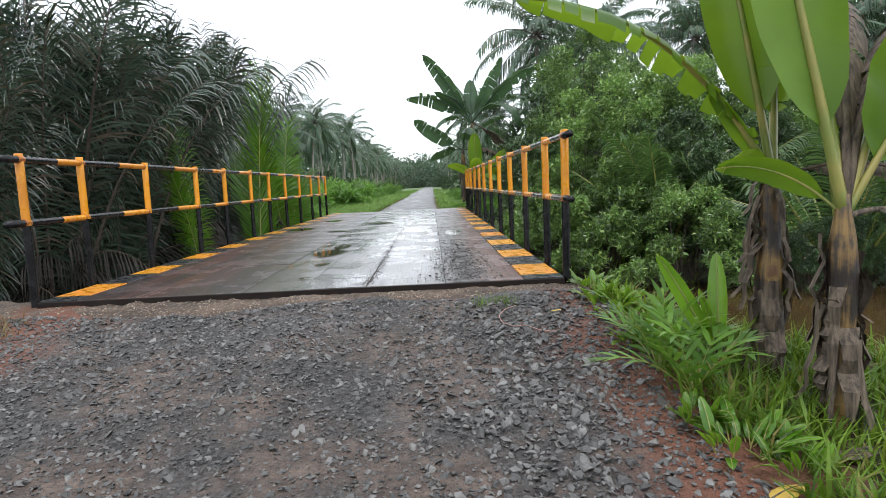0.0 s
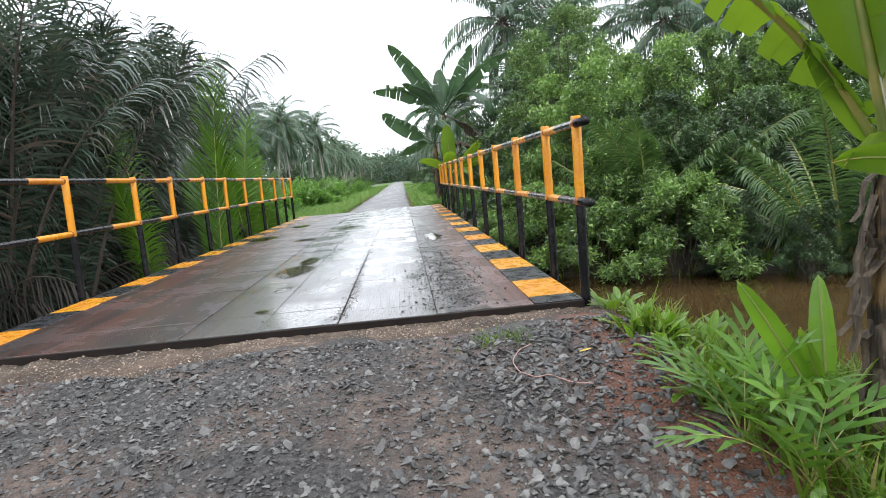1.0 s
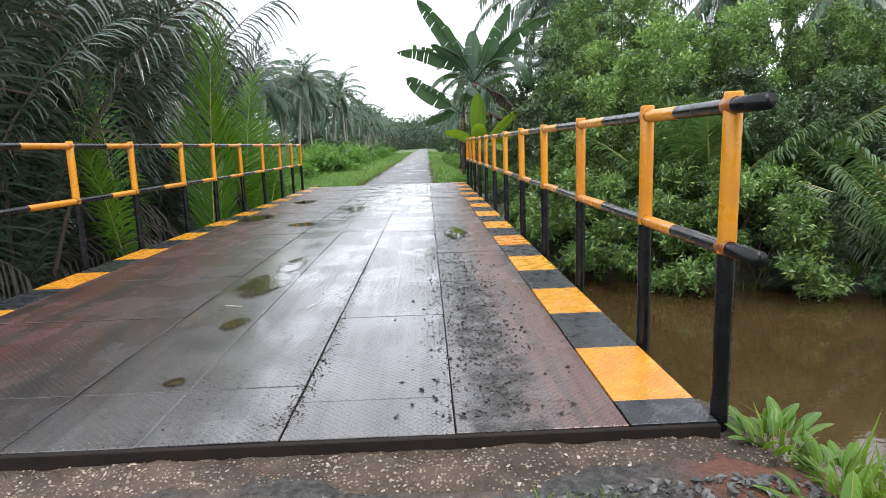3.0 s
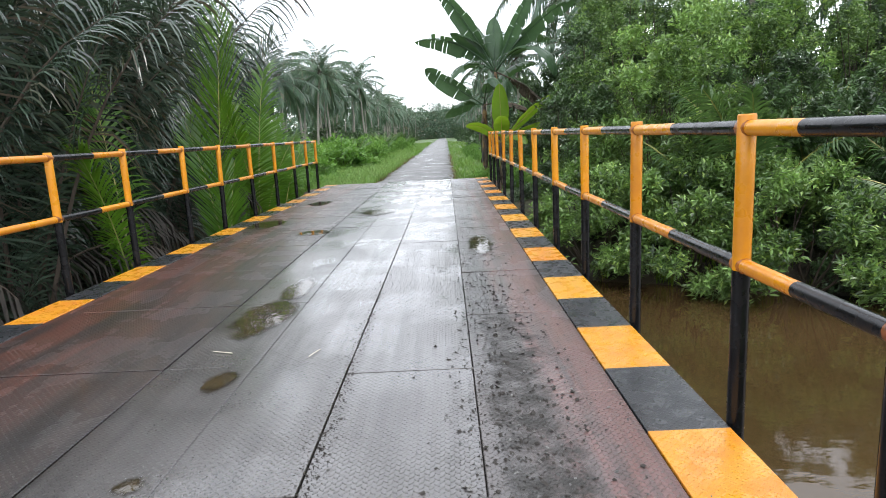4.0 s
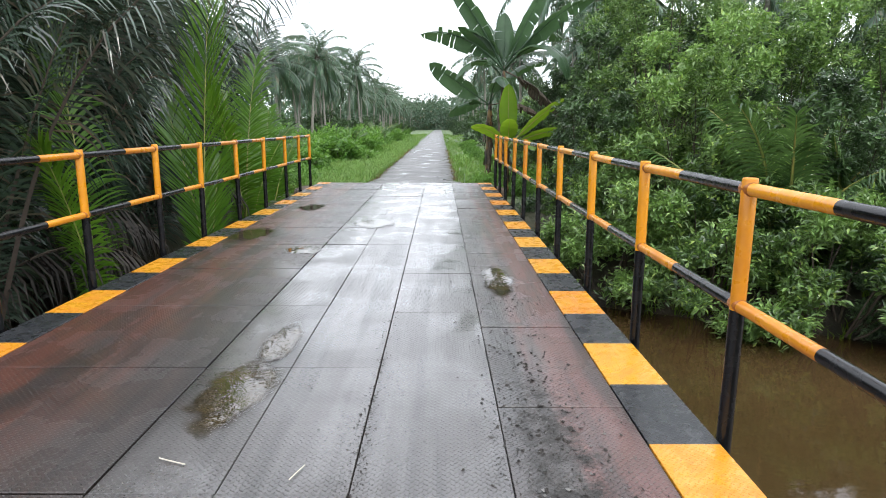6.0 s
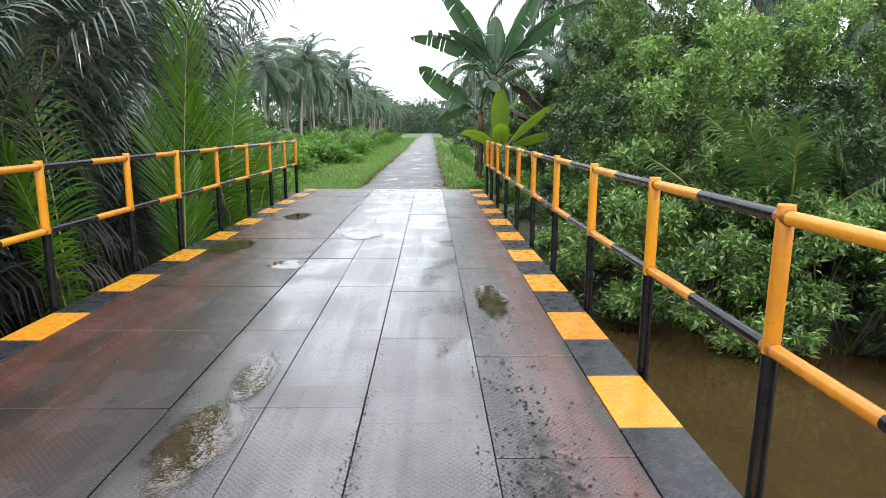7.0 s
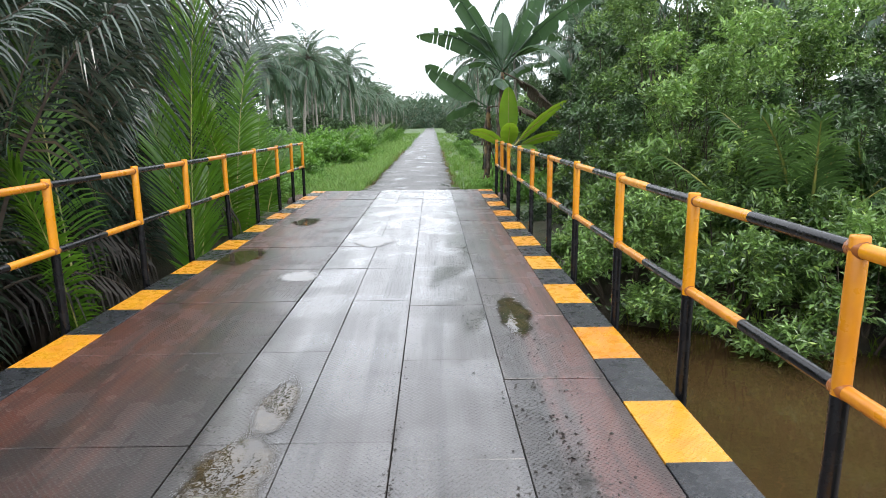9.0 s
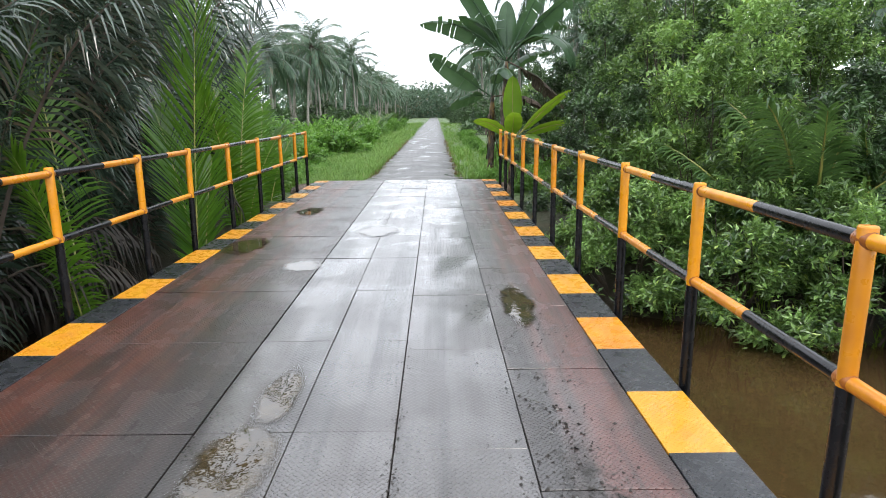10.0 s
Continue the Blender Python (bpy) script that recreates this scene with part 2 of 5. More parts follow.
rim_ = n_.math("ADD", rim_, n_.math("ADD", n_.math("MULTIPLY", n_.math("SUBTRACT", n_.noise(6, 3, 0.5), 0.5), 1.3), n_.math("MULTIPLY", n_.math("SUBTRACT", n_.noise(70, 3), 0.5), 0.35)))
n_.put(n_.span(rim_, 0.85, 0.25), n_.p.inputs["Alpha"])
PUDDLE = n_.m

n_ = Nodes("wet_asphalt")
c_ = n_.mix(n_.span(n_.noise(0.9, 5, 0.65), 0.35, 0.7), (0.026, 0.0245, 0.023), (0.088, 0.082, 0.076))
c_ = n_.mix(n_.span(n_.noise(70, 3), 0.55, 0.75), c_, (0.14, 0.133, 0.126))
pool_ = n_.span(n_.noise(1.0, 5, vec=n_.scaled(1.3, 0.8, 1)), 0.5, 0.72)
ASPHALT = n_.set(color=c_, rough=n_.span(pool_, 0, 1, 0.42, 0.16), normal=n_.bump(n_.math("MULTIPLY", n_.noise(90, 4), n_.span(pool_, 0, 1, 1, 0.1)), 0.012))

n_ = Nodes("crushed_stone")
r_ = n_.geo.outputs["Random Per Island"]
STONE = n_.set(color=n_.mix(n_.math("ADD", n_.math("MULTIPLY", n_.math("POWER", r_, 2.6), 0.75), n_.math("MULTIPLY", n_.noise(30, 4), 0.3)), (0.018, 0.0175, 0.0178), (0.19, 0.185, 0.175)), rough=n_.span(n_.noise(20, 3), 0.4, 0.65, 0.28, 0.6), normal=n_.bump(n_.noise(150, 3), 0.004))
n_ = Nodes("dark_soil")
DIRT = n_.set(color=n_.mix(n_.noise(40, 4), (0.0126, 0.0105, 0.0091), (0.042, 0.035, 0.0294)), rough=0.8, normal=n_.bump(n_.noise(200, 3), 0.003))
n_ = Nodes("palm_trunk_bark")
x_, y_, z_ = n_.xyz()
ring_ = n_.math("SINE", n_.math("ADD", n_.math("MULTIPLY", z_, 42.0), n_.math("MULTIPLY", n_.noise(3, 3), 5.0)))
BARK = n_.set(color=n_.mix(n_.noise(7, 5), (0.17, 0.15, 0.13), (0.4, 0.37, 0.33)), rough=0.85, normal=n_.bump(ring_, 0.01, 0.7, n_.bump(n_.noise(25, 4), 0.02)))
n_ = Nodes("shrub_bark")
TWIG = n_.set(color=n_.mix(n_.noise(12, 4), (0.0315, 0.0224, 0.0154), (0.091, 0.07, 0.0525)), rough=0.85, normal=n_.bump(n_.noise(40, 4), 0.01))
n_ = Nodes("banana_stem")
x_, y_, z_ = n_.xyz()
fib_ = n_.noise(1.0, 5, 0.6, vec=n_.scaled(55, 55, 3))
c_ = n_.mix(n_.span(n_.math("ADD", n_.math("MULTIPLY", n_.noise(4.5, 4), 0.8), n_.math("MULTIPLY", fib_, 0.35)), 0.5, 0.7), (0.0155, 0.0105, 0.0075), (0.2, 0.12, 0.035))
BANANA_STEM = n_.set(color=n_.mix(n_.span(n_.noise(9, 5), 0.55, 0.7), c_, (0.098, 0.042, 0.014)), rough=0.5, normal=n_.bump(fib_, 0.008))
n_ = Nodes("banana_stalk")
STALK = n_.set(color=n_.mix(n_.span(n_.noise(3.5, 3), 0.35, 0.7), (0.154, 0.196, 0.042), (0.294, 0.252, 0.07)), rough=0.4)
n_ = Nodes("dry_banana_leaf")
fib_ = n_.noise(1.0, 4, 0.6, vec=n_.scaled(40, 40, 6))
DRY = n_.set(color=n_.mix(n_.span(fib_, 0.3, 0.7), (0.0245, 0.0168, 0.0112), (0.133, 0.1015, 0.07)), rough=0.8, normal=n_.bump(fib_, 0.01))

NIPA_DARK = leaf_material("nipa_leaf_dark", (0.006, 0.014, 0.009), (0.095, 0.145, 0.105), (0.085, 0.15, 0.055), 0.24, 0.14, (0.11, 0.09, 0.066), 1.7, 0.95)
NIPA_BRIGHT = leaf_material("nipa_leaf_fresh", (0.024, 0.078, 0.008), (0.105, 0.24, 0.022), (0.27, 0.5, 0.03), 0.34, 0.42)
NIPA_DEAD = leaf_material("nipa_leaf_dead", (0.008, 0.0065, 0.005), (0.04, 0.033, 0.026), (0.03, 0.022, 0.014), 0.75, 0.06)
COCO = leaf_material("coconut_leaf", (0.026, 0.056, 0.034), (0.115, 0.2, 0.115), (0.12, 0.21, 0.08), 0.4, 0.24, (0.16, 0.13, 0.08), 1.3, 0.6)
# Shrub range stretched near-black to pale: shaded gaps and bright leaves as colour.
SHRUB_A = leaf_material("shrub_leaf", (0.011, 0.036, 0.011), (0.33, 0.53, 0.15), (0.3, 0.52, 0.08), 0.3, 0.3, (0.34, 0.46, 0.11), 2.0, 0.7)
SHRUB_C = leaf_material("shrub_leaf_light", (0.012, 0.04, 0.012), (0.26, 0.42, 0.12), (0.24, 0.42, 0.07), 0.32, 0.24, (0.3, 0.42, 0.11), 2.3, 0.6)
# Darker copy of the shrub leaf; understory shade is put into its colour.
SHRUB_B_SHADE = leaf_material("shrub_leaf_dark_shaded", (0.007, 0.022, 0.009), (0.12, 0.22, 0.075), (0.11, 0.2, 0.045), 0.28, 0.2, None, 2.4, 0.7)
BANK_PALM = leaf_material("bank_palm_leaf", (0.022, 0.06, 0.018), (0.11, 0.2, 0.06), (0.14, 0.25, 0.045), 0.34, 0.3)
HEDGE = leaf_material("hedge_leaf", (0.04, 0.12, 0.018), (0.2, 0.38, 0.075), (0.26, 0.48, 0.05), 0.36, 0.35, None, 1.5)
VERGE = leaf_material("verge_grass_blade", (0.075, 0.18, 0.025), (0.2, 0.34, 0.075), (0.26, 0.42, 0.06), 0.45, 0.36, (0.22, 0.2, 0.07))
GRASS = leaf_material("grass_blade", (0.035, 0.09, 0.008), (0.17, 0.27, 0.03), (0.24, 0.36, 0.03), 0.45, 0.36, (0.19, 0.15, 0.05), 1.5, 0.28)
STRAW_GRASS = leaf_material("dry_verge_grass", (0.11, 0.075, 0.03), (0.24, 0.18, 0.075), (0.2, 0.15, 0.05), 0.6, 0.2)
BROAD = leaf_material("broad_glossy_leaf", (0.034, 0.11, 0.01), (0.17, 0.34, 0.026), (0.3, 0.5, 0.03), 0.26, 0.38)
SEEDLING = leaf_material("palm_seedling_leaf", (0.035, 0.1, 0.012), (0.13, 0.26, 0.036), (0.2, 0.36, 0.03), 0.36, 0.34, None, 1.6, 0.32)
BANANA_LEAF = leaf_material("banana_leaf", (0.05, 0.125, 0.012), (0.125, 0.25, 0.024), (0.34, 0.5, 0.02), 0.3, 0.5)
BANANA_FAR = leaf_material("banana_leaf_dark", (0.022, 0.052, 0.026), (0.075, 0.14, 0.07), (0.13, 0.24, 0.06), 0.32, 0.3)


# ---- mesh helpers ----
def mesh_of(name, verts, faces, mats, slots=None, smooth=False):
    me = bpy.data.meshes.new(name)
    me.from_pydata([tuple(v) for v in np.asarray(verts, float).tolist()], [], faces)
    for m in mats if isinstance(mats, (list, tuple)) else [mats]:
        me.materials.append(m)
    if slots is not None:
        me.polygons.foreach_set("material_index", slots)
    if smooth:
        me.polygons.foreach_set("use_smooth", [True] * len(me.polygons))
    me.update()
    return me


def part(name, data, parent, label=""):
    ob = new(name, data)
    ob.parent = parent
    return tagged(ob, label)


def empty(name, m=None):
    ob = new(name)
    ob.empty_display_size = 0.1
    if m is not None:
        ob.matrix_basis = m
    return ob


class Buf:
    def __init__(self):
        self.v, self.f, self.s, self.n = [], [], [], 0

    def add(self, verts, faces, slot=0):
        verts = np.asarray(verts, float)
        self.v.append(verts)
        self.f += [tuple(int(i) + self.n for i in f) for f in faces]
        self.s += [slot] * len(faces)
        self.n += len(verts)

    def mesh(self, name, mats, smooth=False):
        return mesh_of(name, np.concatenate(self.v), self.f, mats, self.s, smooth)


def unit(a):
    return a / np.maximum(np.linalg.norm(a, axis=-1, keepdims=True), 1e-9)


def tube(pts, radii, k=8, cap=True):
    pts = np.asarray(pts, float)
    t = unit(np.gradient(pts, axis=0))
    ref = np.array((0, 0, 1.0)) if abs(t[0, 2]) < 0.9 else np.array((1.0, 0, 0))
    b = unit(np.cross(t, ref))
    c = np.cross(t, b)
    a = np.linspace(0, 2 * np.pi, k, endpoint=False)
    ring = pts[:, None] + np.asarray(radii)[:, None, None] * (np.cos(a)[None, :, None] * b[:, None] + np.sin(a)[None, :, None] * c[:, None])
    m = len(pts)
    faces = [(i * k + j, i * k + (j + 1) % k, (i + 1) * k + (j + 1) % k, (i + 1) * k + j) for i in range(m - 1) for j in range(k)]
    if cap:
        faces += [tuple(range(k))[::-1], tuple((m - 1) * k + j for j in range(k))]
    return ring.reshape(-1, 3), faces


def box(x0, x1, y0, y1, z0, z1, bevel=0.0):
    v = [(x, y, z) for z in (z0, z1) for y in (y0, y1) for x in (x0, x1)]
    f = [(0, 2, 3, 1), (4, 5, 7, 6), (0, 1, 5, 4), (2, 6, 7, 3), (0, 4, 6, 2), (1, 3, 7, 5)]
    if not bevel:
        return v, f
    bm = bmesh.new()
    vs = [bm.verts.new(p) for p in v]
    for q in f:
        bm.faces.new([vs[i] for i in q])
    bmesh.ops.bevel(bm, geom=list(bm.edges), offset=bevel, segments=1, affect="EDGES")
    bm.verts.index_update()
    out = [tuple(p.co) for p in bm.verts], [tuple(p.index for p in q.verts) for q in bm.faces]
    bm.free()
    return out


def frond(rng, base, az, el, length, bend, pairs, ll, lw, hang=0.3, start=0.15, rach=0.02, vee=0.25, spread=62, tilt=0.0, limp=0.5, curl=1.4, seg=2, steps=18):
    """Feather leaf: a bowed rachis and two rows of narrow leaflets."""
    s = np.linspace(0, 1, steps)
    e = el - bend * s ** curl
    h = np.array((math.cos(az), math.sin(az), 0))
    t = np.cos(e)[:, None] * h + np.sin(e)[:, None] * np.array((0, 0, 1.0))
    pts = np.asarray(base, float) + np.concatenate([np.zeros((1, 3)), np.cumsum((t[1:] + t[:-1]) / 2, axis=0)]) * length / (steps - 1)
    buf = Buf()
    buf.add(*tube(pts, rach * (1 - 0.88 * s), 4), 1)
    u = np.repeat(np.linspace(start, 1.0, pairs), 2) + rng.normal(0, 0.004, pairs * 2)
    u = np.clip(u, 0, 1)
    sg = np.tile((1.0, -1.0), pairs)
    p0 = np.stack([np.interp(u, s, pts[:, i]) for i in range(3)], 1)
    tt = unit(np.stack([np.interp(u, s, t[:, i]) for i in range(3)], 1))
    b = np.array((-math.sin(az), math.cos(az), 0.0))
    nn = np.cross(tt, b)
    bb = b * math.cos(tilt) + nn * math.sin(tilt)
    n2 = np.cross(tt, bb)
    q = np.clip((u - start) / (1 - start), 0, 1)
    lens = ll * (0.45 + 0.55 * np.sin(np.pi * np.clip(0.12 + 0.75 * q, 0, 1))) * rng.uniform(0.85, 1.1, len(u))
    ang = np.radians(spread - (spread - 22) * q ** 1.5) + rng.normal(0, 0.035, len(u))
    up = np.where(n2[:, 2:3] < 0, -n2, n2)
    d = np.cos(ang)[:, None] * tt + np.sin(ang)[:, None] * sg[:, None] * bb + up * vee
    d = unit(d + rng.normal(0, 0.03, d.shape) - np.array((0, 0, hang * 0.5)))
    sag = (hang * rng.uniform(0.6, 1.6, len(u)) * (1 + limp))[:, None] * np.array((0, 0, 1.0))
    w = unit(tt - np.sum(tt * d, 1, keepdims=True) * d) * lw / 2
    p, side = p0, [p0 - w * 0.5, p0 + w * 0.5]
    for j in range(1, seg + 1):
        dj = unit(d - sag * ((j - 1) / max(1, seg - 1)) ** 1.2)
        p = p + dj * lens[:, None] / seg
        side += [p] if j == seg else [p - w * (1.1 - 0.5 * j / seg), p + w * (1.1 - 0.5 * j / seg)]
    m = 2 * seg + 1
    k = np.arange(len(u)) * m
    faces = []
    for j in range(seg - 1):
        faces += np.stack([k + 2 * j, k + 2 * j + 1, k + 2 * j + 3, k + 2 * j + 2], 1).tolist()
    faces += np.stack([k + m - 3, k + m - 2, k + m - 1], 1).tolist()
    buf.add(np.stack(side, 1).reshape(-1, 3), faces, 0)
    return buf


def leaf_quads(p, d, side, ln, wd, fold):
    """Many small pointed leaves, each a folded diamond."""
    nrm = np.cross(side, d)
    mid = p + d * (ln * 0.45)[:, None]
    v = np.stack([p, mid + side * (wd / 2)[:, None] + nrm * (fold * wd)[:, None], p + d * ln[:, None] - nrm * (0.12 * ln)[:, None],
                  mid - side * (wd / 2)[:, None] + nrm * (fold * wd)[:, None]], 1).reshape(-1, 3)
    k = np.arange(len(p)) * 4
    return v, np.stack([k, k + 1, k + 2, k + 3], 1).tolist()


def shrub_mesh(rng, lobes, twigs, per, ln, wd, dens=0.5):
    """Leaves in sprays at the ends of twigs, over several lobes; and the branches that bear them."""
    leaves, wood = Buf(), Buf()
    vol = np.array([l[3] * l[4] for l in lobes])
    pick = rng.choice(len(lobes), twigs, p=vol / vol.sum())
    c = np.array([l[:3] for l in lobes])[pick]
    r = np.array([(l[3], l[3], l[4]) for l in lobes])[pick]
    o = unit(rng.normal(size=(twigs, 3)))
    o[:, 2] = np.where(o[:, 2] < -0.3, -o[:, 2], o[:, 2])
    tip = c + o * r * (rng.uniform(dens, 1, (twigs, 1)) ** 0.5) * rng.uniform(0.82, 1.16, (twigs, 1))
    grow = unit(o * np.array((1, 1, 0.7)) + np.array((0, 0, 0.55)) + rng.normal(0, 0.35, (twigs, 3)))
    tl = rng.uniform(0.25, 0.5, twigs)
    root = tip - grow * tl[:, None]
    u = np.tile(np.linspace(0.15, 1.0, per), twigs)
    tw = np.repeat(np.arange(twigs), per)
    p = root[tw] + grow[tw] * (tl[tw] * u)[:, None]
    rad = unit(np.cross(grow[tw], rng.normal(size=(len(tw), 3))))
    d = unit(rad * rng.uniform(0.6, 1.0, (len(tw), 1)) + grow[tw] * rng.uniform(0.3, 0.9, (len(tw), 1)) - np.array((0, 0, 0.15)))
    side = unit(np.cross(d, np.array((0, 0, 1.0)) + rng.normal(0, 0.45, d.shape)))
    L = ln * rng.uniform(0.65, 1.2, len(tw))
    leaves.add(*leaf_quads(p, d, side, L, L * wd, 0.18))
    for i in range(0, twigs, 45):
        base = np.array((c[i][0] * 0.35, c[i][1] * 0.35, 0.0))
        mid = (base + root[i]) / 2 + rng.normal(0, 0.12, 3) + np.array((0, 0, 0.15))
        s = np.linspace(0, 1, 5)[:, None]
        pts = (1 - s) ** 2 * base + 2 * s * (1 - s) * mid + s ** 2 * tip[i]
        wood.add(*tube(pts, np.linspace(0.02, 0.003, 5), 4))
    return leaves, wood


def banana_leaf(rng, base, az, el, length, width, bend, tears=0.0, stalk=0.22, droop=0.35, roll=0.0):
    """Paddle leaf: stalk and midrib, two half blades, split into strips where torn."""
    m = 22
    s = np.linspace(0, 1, m)
    e = el - bend * s ** 1.5
    h = np.array((math.cos(az), math.sin(az), 0))
    t = np.cos(e)[:, None] * h + np.sin(e)[:, None] * np.array((0, 0, 1.0))
    pts = np.asarray(base, float) + np.concatenate([np.zeros((1, 3)), np.cumsum((t[1:] + t[:-1]) / 2, axis=0)]) * length / (m - 1)
    b = np.array((-math.sin(az), math.cos(az), 0.0))
    nn = np.cross(t, b)
    b = b * math.cos(roll) + nn * math.sin(roll)
    nn = np.cross(t, b)
    nn = np.where(nn[:, 2:3] < 0, -nn, nn)
    buf = Buf()
    buf.add(*tube(pts, 0.013 * length * (1 - 0.9 * s) + 0.0015, 6), 1)
    for sg in (1, -1):
        i = int(stalk * (m - 1))
        while i < m - 1:
            run = m - 1 - i if tears <= 0 else min(m - 1 - i, 1 + int(rng.exponential(1.0 / tears)))
            sag, pull = (rng.uniform(0.1, 0.95) * min(1, tears * 2.2), 0.2 if tears > 0 else 0.0)
            rows = []
            for k in range(i, i + run + 1):
                q = (s[k] - stalk) / (1 - stalk)
                w = width / 2 * max(0.0, math.sin(math.pi * min(1, max(0, q)) ** 0.8)) ** 0.5
                edge = (k - i) / run - 0.5
                row = []
                for f in (0.0, 0.35, 0.7, 1.0):
                    p = pts[k] + sg * b[k] * w * f * (1 - 0.3 * sag) if b.ndim > 1 else pts[k] + sg * b * w * f * (1 - 0.3 * sag)
                    p = p + nn[k] * (0.25 * w * f - droop * w * f * f) + nn[k] * 0.05 * w * math.sin(k * 1.7 + sg) * f
                    p = p - t[k] * edge * pull * f * length / m - np.array((0, 0, sag * w * f * f * 0.8)) + t[k] * 0.12 * w * f
                    row.append(p)
                rows.append(row)
            v = np.array(rows).reshape(-1, 3)
            buf.add(v, [(a * 4 + c, a * 4 + c + 1, a * 4 + c + 5, a * 4 + c + 4) for a in range(run) for c in range(3)], 0)
            i += run
    return buf


# ---- the lie of the land ----
WATER_Z = -1.45


def step(a, b, v):
    q = np.clip((v - a) / (b - a), 0, 1)
    return q * q * (3 - 2 * q)


def land(x, y):
    x, y = np.asarray(x, float), np.asarray(y, float)
    ramp_ = -0.068 - 0.14 * np.clip(6.35 - y, 0, 5.5)
    side = 0.16 * step(-0.2, 1.2, x) + 0.5 * step(0.25, 1.1, x) * step(5.5, 6.5, y) + 0.25 * step(1.2, 4, x) + 0.22 * step(-4.3, -6, x)
    near = ramp_ - side
    shore = 7.3 - 0.2 * np.clip(x, 0, 6)
    far_shore = 15.2 - 0.5 * np.clip(x, 0, 5.5)
    bed = -2.1
    far_land = -0.32 + 0.1 * step(-6, -3.5, x) * step(0.5, -0.6, x)
    lip = np.where((x > -4.4) & (x < 0.2), 0.45, np.where(x > 0, 0.9 + 0.8 * step(0.3, 1.2, x), 1.7))
    z = near + (bed - near) * step(shore - lip, shore + 0.4, y)
    z = z + (far_land - z) * step(far_shore - 0.4, far_shore + 3.0, y)
    return z


def rough_land(x, y):
    z = land(x, y)
    a = np.array([noise.noise((float(i) * 0.9, float(j) * 0.9, 0.0)) * 0.05 + noise.noise((float(i) * 3.1, float(j) * 3.1, 4.0)) * 0.018
                  for i, j in zip(np.ravel(x), np.ravel(y))]).reshape(np.shape(x))
    near = (np.abs(x) < 40) & (np.abs(y) < 60)
    road_band = (x > -3.3) & (x < -0.5) & (y > 18)
    return z + np.where(near & ~road_band, a, 0)


def ground():
    far = np.array([20, 26, 34, 46, 62, 90, 140, 240, 420, 800, 1600, 3000.0])
    xs = np.concatenate([-far[::-1] - 2, np.arange(-16, -5, 0.5), np.arange(-5, 3, 0.16), np.arange(3, 15, 0.5), far])
    ys = np.concatenate([-far[::-1], np.arange(-12, 1, 1.0), np.arange(1, 7.5, 0.14), np.arange(7.5, 22, 0.4), np.arange(22, 40, 2), far[3:] + 2])
    X, Y = np.meshgrid(xs, ys)
    Z = rough_land(X, Y)
    v = np.stack([X, Y, Z], -1).reshape(-1, 3)
    w = len(xs)
    f = [(j * w + i, j * w + i + 1, (j + 1) * w + i + 1, (j + 1) * w + i) for j in range(len(ys) - 1) for i in range(w - 1)]
    tagged(new("ground", mesh_of("ground", v, f, GROUND, smooth=True)), "gravel and reddish soil ground with muddy river banks", "ground", kind="structure")


ground()


def river():
    xs = np.linspace(-60, 60, 25)
    ys = np.linspace(5.0, 18.6, 8)
    v = [(x, y, WATER_Z) for y in ys for x in xs]
    f = [(j * 25 + i, j * 25 + i + 1, (j + 1) * 25 + i + 1, (j + 1) * 25 + i) for j in range(7) for i in range(24)]
    tagged(new("water", mesh_of("water", v, f, WATER)), "still muddy brown river water under the bridge", "water", kind="structure")


river()


def far_road():
    rng = np.random.default_rng(3)
    ys = np.concatenate([np.arange(20.75, 45, 0.4), np.arange(45, 120, 2.5), np.arange(120, 300, 20)])
    v, f = [], []
    for j, y in enumerate(ys):
        a, b = rng.normal(0, 0.085, 2) if y < 120 else (0, 0)
        z = -0.07 - 0.1 * float(step(20.75, 24, y))
        for x, dz in ((-3.08 + a, -0.2), (-3.02 + a, -0.01), (-2.4, 0.01), (-1.9, 0.02), (-1.4, 0.01), (-0.84 + b, -0.01), (-0.78 + b, -0.2)):
            v.append((x, y, z + dz))
    for j in range(len(ys) - 1):
        f += [(j * 7 + i, j * 7 + i + 1, j * 7 + i + 8, j * 7 + i + 7) for i in range(6)]
    f.append(tuple(range(7))[::-1])
    tagged(new("road", mesh_of("road", v, f, ASPHALT, smooth=True)), "narrow wet patched asphalt road running straight ahead", "road", kind="structure")


far_road()


